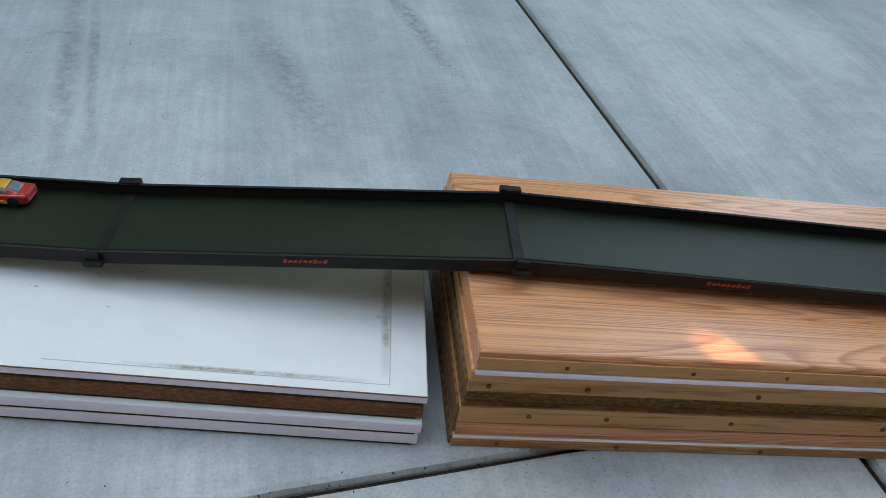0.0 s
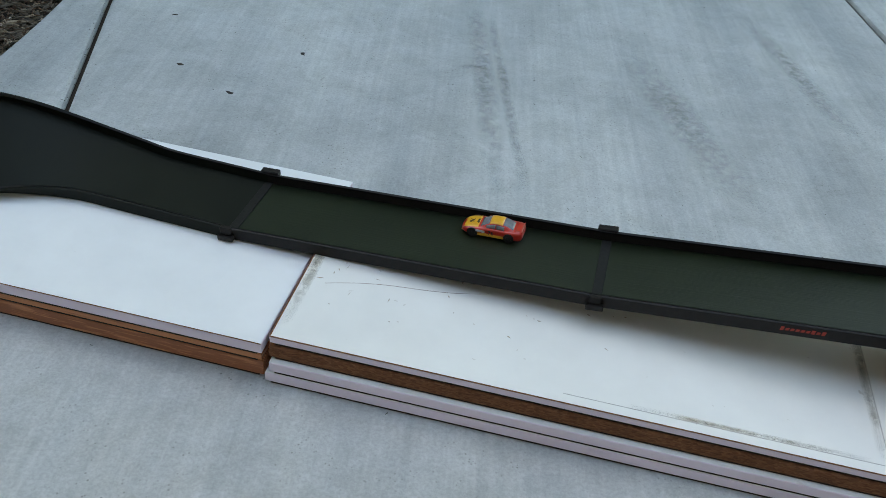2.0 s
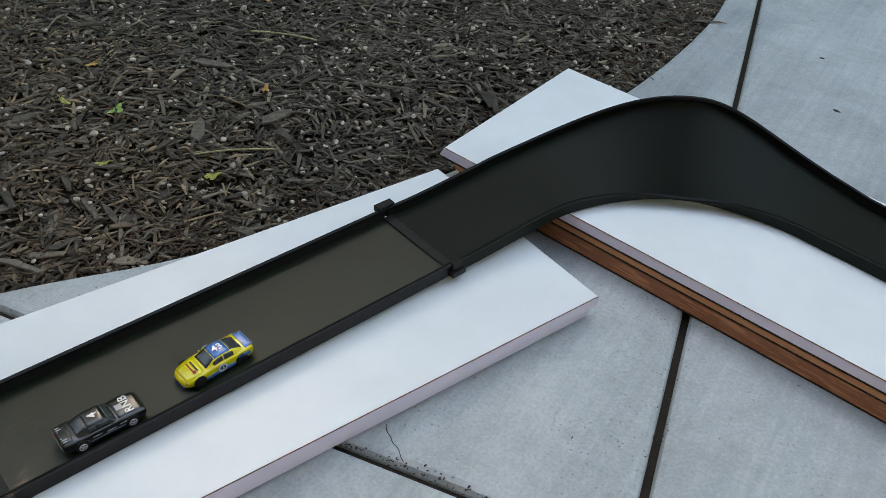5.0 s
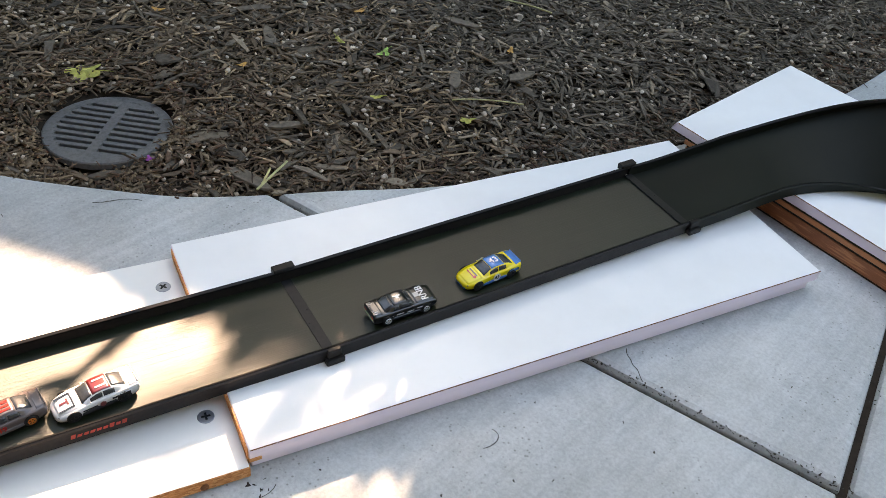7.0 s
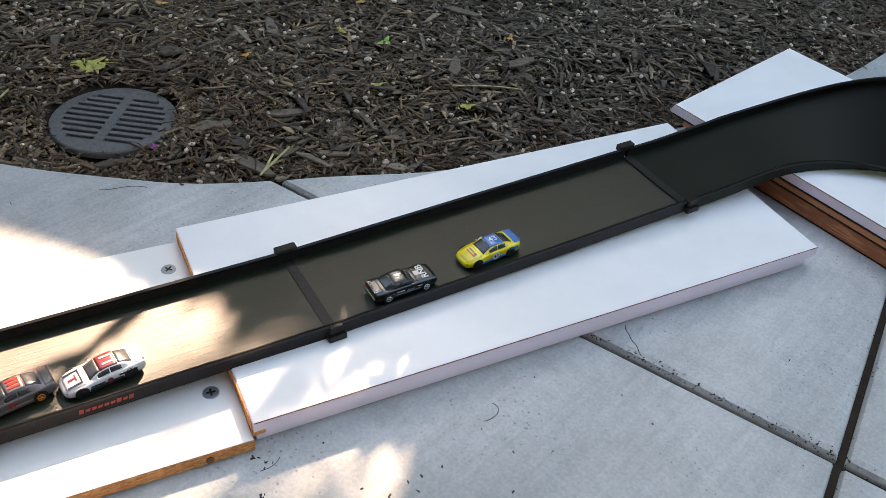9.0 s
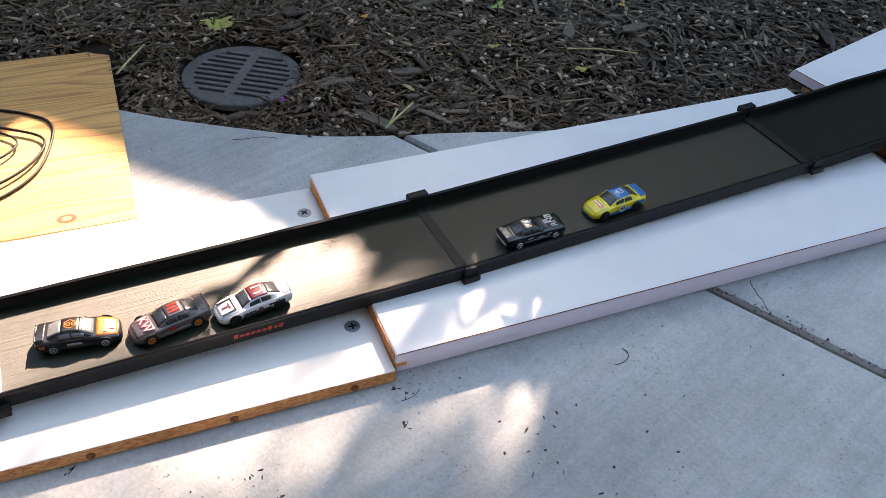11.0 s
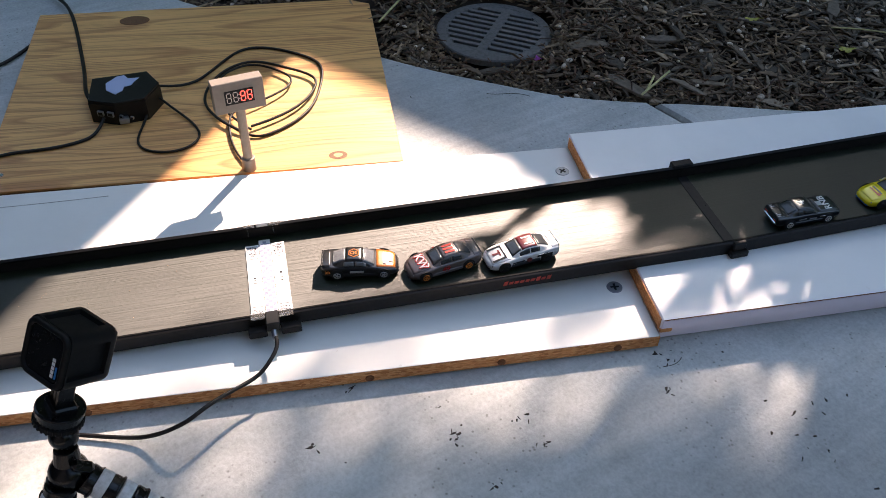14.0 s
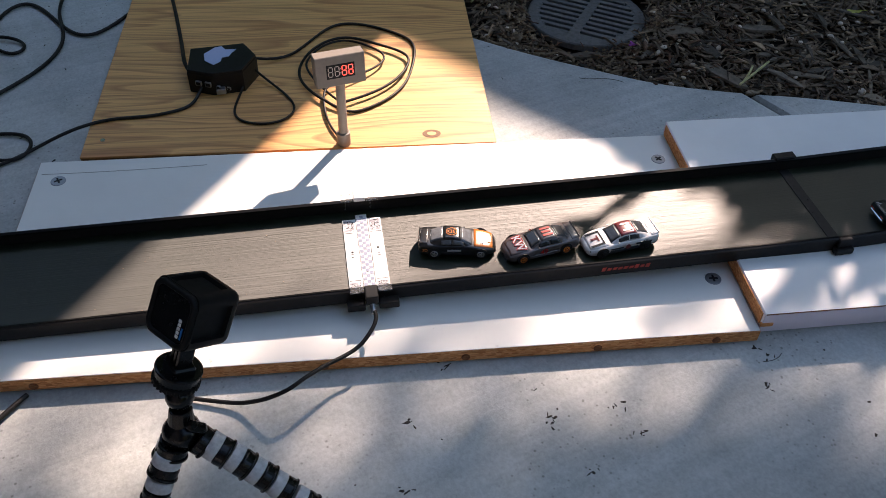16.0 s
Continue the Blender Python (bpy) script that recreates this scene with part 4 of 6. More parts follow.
# routed groove and stains on the worn door
part("groove", join(bm_box(0.33, 0.6765, 0.0130, 0.0140, 0.0131, 0.01365), bm_box(0.6755, 0.6765, 0.0130, 0.30, 0.0131, 0.01365)),
     make_paint("groove_shadow_line", (0.5, 0.49, 0.46), 0.7), MID[3], "thin moulding groove")
GRIME = material("brown_grime", (0.34, 0.27, 0.15), 0.8)
gn = noise_tex(GRIME, coords(GRIME, (1, 1, 1)), 45, 8, 0.8)
gr = ramp(GRIME, gn, "Fac", [(0.36, (0, 0, 0)), (0.75, (0.9, 0.9, 0.9))])
ga = GRIME.node_tree.nodes.new("ShaderNodeTexCoord")
gs = GRIME.node_tree.nodes.new("ShaderNodeSeparateXYZ")
link(GRIME, ga, "Generated", gs, 0)
for axis in ("X", "Y"):
    soft = ramp(GRIME, gs, axis, [(0.0, (0, 0, 0)), (0.4, (0.8, 0.8, 0.8)), (0.6, (0.8, 0.8, 0.8)), (1.0, (0, 0, 0))])
    gr = mixed(GRIME, gr, "Color" if axis == "X" else 2, soft, "Color", 1.0, mode="MULTIPLY")
gl = GRIME.node_tree
gl.links.new(gr.outputs[2], gl.nodes["Principled BSDF"].inputs["Alpha"])
part("grime", bm_box(0.6640, 0.6780, 0.020, 0.270, 0.0136, 0.01375), GRIME, MID[3], "brown grime along the moulding")
part("grime", bm_box(0.40, 0.660, 0.0120, 0.0210, 0.0136, 0.01375), GRIME, MID[3], "brown grime along the moulding")
part("grime", bm_box(0.0008, 0.016, 0.02, 0.30, 0.0136, 0.01375), GRIME, MID[3], "worn brown end")
tube("scratch", [(0.03 + 0.013 * i, 0.105 + 0.004 * math.sin(i * 0.4) + 0.003 * i, 0.0137) for i in range(16)], 0.00018, BROWN_EDGE, MID[3], "thin pencil scratch")
rs = random.Random(3)
bm = bmesh.new()
for i in range(46):
    x, y = rs.uniform(0.01, 0.40), rs.uniform(0.05, 0.26)
    if rs.random() < 0.4:
        x, y = rs.uniform(0.01, 0.10), rs.uniform(0.10, 0.2)
    a, L, w = rs.uniform(0, 3.1), rs.uniform(0.001, 0.005), rs.uniform(0.0003, 0.0011)
    c, s2 = math.cos(a), math.sin(a)
    vs = [bm.verts.new((x + u * L * c - q * w * s2, y + u * L * s2 + q * w * c, 0.0138)) for u, q in ((-1, 0), (0, -1), (1, 0), (0, 1))]
    bm.faces.new(vs)
part("scuffs", bm, make_paint("scuff_brown", (0.45, 0.38, 0.3), 0.8), MID[3], "small brown chips and scuffs")["kind"] = "stuff"

# dark rubbed streaks and smudges on the paving
STREAK = GRIME.copy()
STREAK.name = "grey_rubbed_streak"
STREAK.node_tree.nodes["Principled BSDF"].inputs["Base Color"].default_value = (0.43, 0.44, 0.435, 1)
for x, y, L, w, turn in ((-0.354, 1.50, 0.42, 0.024, 95), (-0.312, 1.46, 0.36, 0.012, 96), (-0.370, 1.538, 0.034, 0.010, 20), (0.02, 1.42, 0.30, 0.05, 104), (0.30, 1.70, 0.30, 0.03, 100)):
    part("streak", bm_box(-L, L, -w, w, 0.0003, 0.0005), STREAK, pavement, "grey rubbed streak on concrete", matrix=Matrix.Translation((x, y, 0)) @ Matrix.Rotation(radians(turn), 4, "Z"))

# drain grate in the mulch
grate = thing("drain_grate", Matrix.Translation((-1.897, 0.140, -0.004)) @ Matrix.Rotation(radians(38), 4, "Z"), "round grey slotted drain grate set in the mulch", "drain grate")
R_G = 0.0895
SLOT_R, PITCH = 0.0748, 0.0139
bm = bmesh.new()
ring_n = 64
rows = []
for rr, zz in ((R_G, 0.002), (R_G, 0.0106), (R_G - 0.0015, 0.0124), (R_G - 0.006, 0.0128), (SLOT_R, 0.0128), (SLOT_R, -0.004)):
    rows.append([bm.verts.new((rr * math.cos(6.28319 * i / ring_n), rr * math.sin(6.28319 * i / ring_n), zz)) for i in range(ring_n)])
for a, b in zip(rows, rows[1:] + rows[:1]):
    for i in range(ring_n):
        bm.faces.new((a[i], a[(i + 1) % ring_n], b[(i + 1) % ring_n], b[i]))
part("rim", bm, IRON, grate, smooth=True).data.set_sharp_from_angle(angle=radians(35))
part("well", bm_cyl(R_G - 0.006, R_G - 0.006, -0.0590, -0.050, 40), DARK, grate, "dark drain well")
part("spine", bm_box(-0.0075, 0.0075, -SLOT_R - 0.001, SLOT_R + 0.001, -0.003, 0.0127, 0.0006), IRON, grate)
for i in range(10):
    y = (i - 4.5) * PITCH
    half = math.sqrt(max(0, (SLOT_R + 0.001) ** 2 - y * y))
    for s in (-1, 1):
        a, b = sorted((s * 0.0070, s * half))
        y0, y1 = (y - 0.0125 if i == 0 else y - 0.0039), (y + 0.0125 if i == 9 else y + 0.0039)
        part("bar", bm_box(a, b, y0, y1, -0.003, 0.0126, 0.0006), IRON, grate)
        # webs close the ends of the slots
        if i < 9:
            yy = y + PITCH / 2
            end = math.sqrt(max(0, (SLOT_R + 0.001) ** 2 - yy * yy))
            a, b = sorted((s * (end - 0.0045), s * end))
            part("slot_end", bm_box(a, b, yy - 0.0034, yy + 0.0034, -0.003, 0.0125, 0.0004), IRON, grate)
# ---------------------------------------------------------------- toy cars
def text_mesh(body, size, depth=0.0002):
    cu = bpy.data.curves.new("lettering", "FONT")
    cu.body = body
    cu.size = size
    cu.align_x = "CENTER"
    cu.align_y = "CENTER"
    cu.extrude = depth
    cu.offset = size * 0.012
    cu.resolution_u = 3
    tmp = bpy.data.objects.new("lettering", cu)
    scene.collection.objects.link(tmp)
    me = bpy.data.meshes.new_from_object(tmp.evaluated_get(bpy.context.evaluated_depsgraph_get()))
    bpy.data.objects.remove(tmp)
    return me


def lettering(body, size, mat, parent, m, name="lettering"):
    me = text_mesh(body, size)
    me.materials.clear()
    me.materials.append(mat)
    ob = new(name, me)
    ob.parent = parent
    ob.matrix_basis = m
    return ob


GLASS = make_paint("tinted_toy_glass", (0.05, 0.055, 0.06), 0.06)
GLASS_PALE = make_paint("pale_toy_glass", (0.20, 0.21, 0.22), 0.08)
TYRE = make_paint("tyre_plastic", (0.012, 0.012, 0.012), 0.55)
CHROME = material("chrome_trim", (0.7, 0.7, 0.72), 0.2, 1.0)


def car_paint(name, colour, rough=0.25):
    """Glossy enamel under a clear coat."""
    m = make_paint(name, colour, rough, 0.1, 0.93)
    p = m.node_tree.nodes["Principled BSDF"]
    p.inputs["Coat Weight"].default_value = 0.8
    p.inputs["Coat Roughness"].default_value = 0.30
    return m


P_BLACK = car_paint("black_car_paint", (0.014, 0.014, 0.016), 0.22)
P_WHITE = car_paint("white_car_paint", (0.78, 0.78, 0.78), 0.25)
P_RED = car_paint("red_car_paint", (0.55, 0.025, 0.015), 0.22)
P_ORANGE = car_paint("orange_car_paint", (0.75, 0.22, 0.03), 0.3)
P_YELLOW = car_paint("yellow_car_paint", (0.85, 0.68, 0.01), 0.25)
P_AMBER = car_paint("amber_car_paint", (0.82, 0.40, 0.03), 0.25)
P_BLUE = car_paint("blue_car_paint", (0.02, 0.17, 0.5), 0.25)
P_GREY = car_paint("gunmetal_car_paint", (0.115, 0.090, 0.085), 0.3)
P_MAROON = car_paint("maroon_car_paint", (0.17, 0.018, 0.02), 0.3)
P_SILVER = car_paint("silver_car_paint", (0.4, 0.4, 0.42), 0.3)


def loft(stations, closed_ends=True):
    bm = bmesh.new()
    rows = [[bm.verts.new(p) for p in ring] for ring in stations]
    n = len(rows[0])
    for a, b in zip(rows, rows[1:]):
        for i in range(n):
            bm.faces.new((a[i], a[(i + 1) % n], b[(i + 1) % n], b[i]))
    if closed_ends:
        bm.faces.new(rows[0])
        bm.faces.new(rows[-1])
    return bm


def curve_at(pts, x):
    """Smooth curve through control points (x, value), flat at the ends."""
    if x <= pts[0][0]:
        return pts[0][1]
    for i in range(len(pts) - 1):
        (x0, v0), (x1, v1) = pts[i], pts[i + 1]
        if x <= x1:
            m0 = (v1 - pts[i - 1][1]) / (x1 - pts[i - 1][0]) if i > 0 else (v1 - v0) / (x1 - x0)
            m1 = (pts[i + 2][1] - v0) / (pts[i + 2][0] - x0) if i + 2 < len(pts) else (v1 - v0) / (x1 - x0)
            h = x1 - x0
            u = (x - x0) / h
            return (2 * u ** 3 - 3 * u * u + 1) * v0 + (u ** 3 - 2 * u * u + u) * h * m0 + (3 * u * u - 2 * u ** 3) * v1 + (u ** 3 - u * u) * h * m1
    return pts[-1][1]


# half width, height of the deck, height of the sill, from tail to nose; then the roof line and its half width
STOCK = dict(
    width=[(-0.0400, 0.0120), (-0.0385, 0.0141), (-0.033, 0.0154), (-0.0225, 0.0159), (-0.010, 0.0153), (0.006, 0.0153), (0.020, 0.0159), (0.030, 0.0152), (0.0358, 0.0134), (0.0388, 0.0106), (0.0402, 0.0070)],
    deck=[(-0.0400, 0.0132), (-0.0385, 0.0148), (-0.033, 0.0153), (-0.0225, 0.0150), (-0.010, 0.0146), (0.006, 0.0144), (0.018, 0.0135), (0.028, 0.0120), (0.0350, 0.0101), (0.0388, 0.0082), (0.0402, 0.0066)],
    sill=[(-0.0400, 0.0056), (-0.0385, 0.0040), (-0.033, 0.0026), (0.035, 0.0024), (0.0390, 0.0028), (0.0402, 0.0036)],
    roof=[(-0.0310, 0.0146), (-0.0265, 0.0168), (-0.0200, 0.0196), (-0.0135, 0.0213), (-0.0060, 0.0217), (0.0010, 0.0211), (0.0060, 0.0192), (0.0120, 0.0162), (0.0165, 0.0136)],
    top=[(-0.0310, 0.0112), (-0.0200, 0.0104), (-0.0060, 0.0101), (0.0060, 0.0106), (0.0165, 0.0122)],
    screen=(0.0040, 0.0146), rear=(-0.0280, -0.0148), doors=((-0.0048, 0.0068), (-0.0165, -0.0060)), lid=(-0.0385, -0.0305), hood=(0.0172, 0.0366))
MUSCLE = dict(
    width=[(-0.0396, 0.0122), (-0.0388, 0.0142), (-0.034, 0.0149), (-0.0225, 0.0153), (-0.010, 0.0150), (0.008, 0.0149), (0.020, 0.0151), (0.034, 0.0148), (0.0390, 0.0140), (0.0400, 0.0122)],
    deck=[(-0.0396, 0.0134), (-0.0388, 0.0147), (-0.034, 0.0151), (-0.0225, 0.0150), (-0.010, 0.0147), (0.008, 0.0145), (0.020, 0.0143), (0.034, 0.0133), (0.0390, 0.0124), (0.0400, 0.0108)],
    sill=[(-0.0396, 0.0058), (-0.034, 0.0036), (0.034, 0.0035), (0.0400, 0.0054)],
    roof=[(-0.0285, 0.0146), (-0.0240, 0.0166), (-0.0180, 0.0196), (-0.0130, 0.0210), (-0.0050, 0.0214), (0.0030, 0.0208), (0.0070, 0.0186), (0.0125, 0.0146)],
    top=[(-0.0285, 0.0112), (-0.0130, 0.0106), (0.0030, 0.0106), (0.0125, 0.0120)],
    screen=(0.0042, 0.0112), rear=(-0.0255, -0.0150), doors=((-0.0070, 0.0058), (-0.0150, -0.0082)), lid=(-0.0385, -0.0290), hood=(0.0135, 0.0375))


def body_ring(shape, x):
    w, h, s = curve_at(shape["width"], x), curve_at(shape["deck"], x), curve_at(shape["sill"], x)
    half = [(w * 0.88, s), (w * 0.97, s + 0.0012), (w, s + (h - s) * 0.35), (w * 0.995, s + (h - s) * 0.62), (w * 0.965, h - 0.0018), (w * 0.91, h - 0.0006), (w * 0.80, h), (w * 0.42, h + 0.0006)]
    return [(x, -y, z) for y, z in half] + [(x, 0, half[-1][1] + 0.0002)] + [(x, y, z) for y, z in half[::-1]]


def cabin_point(shape, x, u, out=0.0):
    """Point of the cabin's skin: u runs from -1 at one foot over the roof to 1 at the other."""
    z1, w1 = curve_at(shape["roof"], x), curve_at(shape["top"], x)
    z0, w0 = curve_at(shape["deck"], x) - 0.0010, curve_at(shape["width"], x) * 0.895
    z1 = max(z1, z0 + 0.0004)
    s, a = (1 if u > 0 else -1), abs(u)
    if a < 0.55:
        k = a / 0.55
        y, z = w1 * k, z1 - 0.0009 * k ** 4
        ny, nz = 0.35 * k ** 3, 1.0
    else:
        k = (a - 0.55) / 0.45
        y, z = w1 + (w0 - w1) * (k ** 1.15), (z1 - 0.0009) + (z0 - z1 + 0.0009) * k
        ny, nz = 0.92, 0.4
    return (x, s * (y + ny * out), z + nz * out)


def skin_patch(shape, x0, x1, u0, u1, out, nx=6, nu=8, cut=0.0):
    """A panel lying on the cabin, its edges turned in to the skin."""
    bm = bmesh.new()
    grid = []
    for i in range(-1, nx + 2):
        row = []
        for j in range(-1, nu + 2):
            ci, cj = min(max(i, 0), nx), min(max(j, 0), nu)
            rim = i != ci or j != cj
            f = ci / nx
            uu = u0 + (u1 - u0) * cj / nu
            x = x0 + (x1 - x0) * f
            if cut:
                x += cut * (abs(uu) - min(abs(u0), abs(u1))) * (0.5 - f) * 2
            row.append(bm.verts.new(cabin_point(shape, x, uu, -0.0003 if rim else out)))
        grid.append(row)
    for a, b in zip(grid, grid[1:]):
        for j in range(len(a) - 1):
            bm.faces.new((a[j], a[j + 1], b[j + 1], b[j]))
    return bm


def deck_patch(shape, x0, x1, wide, out, n=8):
    """A lid lying on the body's deck."""
    bm = bmesh.new()
    grid = []
    for i in range(-1, n + 2):
        x = x0 + (x1 - x0) * min(max(i, 0), n) / n
        w, h = curve_at(shape["width"], x), curve_at(shape["deck"], x)
        row = []
        for j in range(-5, 6):
            cj = min(max(j, -4), 4)
            y = w * wide * cj / 4
            k = abs(y) / w
            z = h + 0.0008 - (0.0002 / 0.42 * k if k < 0.42 else 0.0002 + 0.0006 * (k - 0.42) / 0.38)
            rim = cj != j or i < 0 or i > n
            row.append(bm.verts.new((x, y, z + (-0.0004 if rim else out))))
        grid.append(row)
    for a, b in zip(grid, grid[1:]):
        for j in range(len(a) - 1):
            bm.faces.new((a[j], a[j + 1], b[j + 1], b[j]))
    return bm


def toy_car(m, label, paint, hood, roof, deck, lower, rims, glass, boxy=False, spoiler=True):
    car = thing("toy_car", m, label, "toy car", "toy race cars")
    shape = MUSCLE if boxy else STOCK
    x0, x1 = shape["width"][0][0], shape["width"][-1][0]
    xs = [x0 + (x1 - x0) * (0.5 - 0.5 * math.cos(math.pi * i / 30)) for i in range(31)]
    part("body", loft([body_ring(shape, x) for x in xs]), paint, car, smooth=True).data.set_sharp_from_angle(angle=radians(50))
    c0, c1 = shape["roof"][0][0], shape["roof"][-1][0]
    us = [-1 + i / 10 for i in range(21)]
    part("cabin", loft([[cabin_point(shape, c0 + (c1 - c0) * i / 24, u) for u in us] for i in range(25)]), paint, car, smooth=True)
    r0, r1 = shape["rear"][1], shape["screen"][0]
    part("roof_panel", skin_patch(shape, r0 + 0.0006, r1 - 0.0006, -0.53, 0.53, 0.00025), roof, car, smooth=True)
    part("windscreen", skin_patch(shape, *shape["screen"], -0.50, 0.50, 0.0002), glass, car, "tinted windscreen", smooth=True)
    part("rear_window", skin_patch(shape, *shape["rear"], -0.47, 0.47, 0.0002), glass, car, "tinted rear window", smooth=True)
    for s in (-1, 1):
        for a, b in shape["doors"]:
            part("side_window", skin_patch(shape, a, b, s * 0.62, s * 0.90, 0.0002, 4, 3), glass, car, "dark side window", smooth=True)
    part("bonnet", deck_patch(shape, *shape["hood"], 0.80, 0.0003), hood, car, smooth=True)
    part("boot_lid", deck_patch(shape, *shape["lid"], 0.82, 0.0003), deck, car, smooth=True)
    for s in (-1, 1):
        part("sill", bm_box(-0.0165, 0.0175, s * 0.0153 - 0.0006, s * 0.0153 + 0.0006, 0.0030, 0.0072, 0.0005), lower, car)
        part("mirror", bm_box(0.0062, 0.0082, s * 0.0142 - 0.0008, s * 0.0142 + 0.0008, 0.0146, 0.0156, 0.0004), paint, car)
        part("headlight", bm_box(0.0350, 0.0376, s * 0.0096 - 0.0024, s * 0.0096 + 0.0024, 0.0082 if boxy else 0.0070, 0.0106 if boxy else 0.0090, 0.0007, 2), GLASS_PALE, car, smooth=True)
        part("tail_light", bm_box(-0.0402, -0.0388, s * 0.0085 - 0.0026, s * 0.0085 + 0.0026, 0.0092, 0.0112, 0.0004), P_RED, car)
    part("front_bumper", bm_box(0.0352, 0.0404, -0.0098, 0.0098, 0.0022, 0.0046, 0.0011, 2), CHROME if boxy else lower, car, smooth=True)
    part("rear_bumper", bm_box(-0.0404, -0.0374, -0.0115, 0.0115, 0.0045, 0.0085, 0.0009), CHROME if boxy else paint, car)
    if spoiler:
        part("spoiler", join(bm_box(-0.0396, -0.0386, -0.0118, 0.0118, 0.0146, 0.0168, 0.0004), bm_box(-0.0390, -0.036, -0.0110, 0.0110, 0.0148, 0.0158, 0.0003)), deck, car)
    for x in (-0.0235, 0.0245):
        for s in (-1, 1):
            wm = Matrix.Translation((x, s * 0.0143, 0.0056)) @ Matrix.Rotation(radians(90), 4, "X")
            part("wheel_arch", bm_cyl(0.0069, 0.0069, -0.0004, 0.0004, 24), TYRE, car, matrix=Matrix.Translation((x, s * 0.0156, 0.0060)) @ Matrix.Rotation(radians(90), 4, "X"))
            w = part("wheel", bm_cyl(0.0056, 0.0056, -0.0022, 0.0022, 24, 0.0007), TYRE, car, matrix=wm)
            rim = bmesh.new()
            rings = [[rim.verts.new((r * math.cos(0.349 * i), r * math.sin(0.349 * i), h)) for i in range(18)] for r, h in ((0.0039, 0.0), (0.0038, 0.0006), (0.0031, 0.0006), (0.0030, 0.0))]
            for ra, rb in zip(rings, rings[1:]):
                for i in range(18):
                    rim.faces.new((ra[i], ra[(i + 1) % 18], rb[(i + 1) % 18], rb[i]))
            join(rim, bm_cyl(0.0010, 0.0008, 0, 0.0010, 10))
            for k in range(5):
                spoke = bm_box(0.0006, 0.0032, -0.0004, 0.0004, 0.0003, 0.0008)
                bmesh.ops.rotate(spoke, cent=(0, 0, 0), matrix=Matrix.Rotation(1.2566 * k, 3, "Z"), verts=spoke.verts)
                join(rim, spoke)
            part("rim", rim, rims, w, matrix=Matrix.Translation((0, 0, -s * 0.0022)) @ (Matrix.Rotation(radians(180), 4, "X") if s > 0 else Matrix()))
    return car


def on_top(x, y, z, turn, tilt=0.0):
    return Matrix.Translation((x, y, z)) @ Matrix.Rotation(radians(tilt), 4, "Y") @ Matrix.Rotation(radians(turn), 4, "Z")


def on_side(x, z, s):
    """Upright on the car's side: s = -1 right, 1 left."""
    base = Matrix.Rotation(radians(90), 4, "X") if s < 0 else Matrix.Rotation(radians(180), 4, "Z") @ Matrix.Rotation(radians(90), 4, "X")
    return Matrix.Translation((x, s * 0.01635, z)) @ base


def bar_decal(car, name, mat, x0, x1, y0, y1, z, tilt=0.0):
    return part(name, bm_box(x0, x1, y0, y1, z, z + 0.0003), mat, car, matrix=Matrix.Rotation(radians(tilt), 4, "Y"))


def track_pose(leg, origin, x, y, heading):
    """On the floor of a leg: x, y in the world, heading in degrees in the world."""
    inv = leg.inverted()
    p = inv @ Vector((x, y, origin.z))
    q = leg @ Vector((p.x, p.y, 0.0006))
    up = leg.to_3x3().col[2]
    d = Vector((math.cos(radians(heading)), math.sin(radians(heading)), 0))
    d = (d - up * d.dot(up)).normalized()
    return Matrix.Translation(q) @ Matrix((d, up.cross(d), up)).transposed().to_4x4()


# black car with an orange bonnet, rolling backwards past the gate
c = toy_car(track_pose(LEG_D, J4, -1.512, -0.288, 62), "black toy stock car with orange bonnet and roof badge", P_BLACK, P_ORANGE, P_BLACK, P_BLACK, P_BLACK, P_SILVER, GLASS_PALE)
part("badge", bm_cyl(0.0062, 0.0062, 0.0219, 0.0223, 6, 0, Matrix.Translation((-0.0058, 0, 0))), P_ORANGE, c, "orange hexagon badge")
part("badge", bm_cyl(0.0052, 0.0052, 0.0220, 0.02245, 6, 0, Matrix.Translation((-0.0058, 0, 0))), P_BLACK, c)
lettering("3D", 0.0066, P_ORANGE, c, on_top(-0.0058, 0, 0.0225, 180))
bar_decal(c, "bonnet_mark", P_SILVER, 0.0215, 0.0245, -0.0085, 0.0085, 0.0176, 9.5)
bar_decal(c, "bonnet_mark", P_SILVER, 0.0265, 0.0320, -0.0045, 0.0045, 0.0176, 9.5)
part("tail_band", bm_box(-0.0402, -0.0392, -0.0105, 0.0105, 0.0086, 0.0126, 0.0004), P_RED, c)
for s in (-1, 1):
    lettering("3D", 0.0046, P_ORANGE, c, on_side(-0.033, 0.0100, s))
    part("side_mark", bm_box(-0.010, 0.004, s * 0.0163 - 0.0002, s * 0.0163 + 0.0002, 0.0088, 0.0112), P_SILVER, c)

# gunmetal car with orange wheels
c = toy_car(track_pose(LEG_D, J4, -1.472, -0.212, 262), "gunmetal toy stock car with red-edged white letters and orange wheels", P_GREY, P_GREY, P_GREY, P_GREY, P_GREY, P_ORANGE, GLASS)
for dx, dy in ((-0.0009, 0), (0.0009, 0), (0, -0.0009), (0, 0.0009), (-0.0006, -0.0006), (0.0006, 0.0006)):
    lettering("KW", 0.0128, P_RED, c, on_top(0.0245 + dx, dy, 0.0139 - dx * 0.167, 90, 9.5), "letter_edge")
lettering("KW", 0.0128, P_WHITE, c, on_top(0.0245, 0, 0.0142, 90, 9.5))
for y in (-0.0048, 0.0, 0.0048):
    bar_decal(c, "roof_mark", P_RED, -0.0115, -0.0005, y - 0.0013, y + 0.0013, 0.0221)
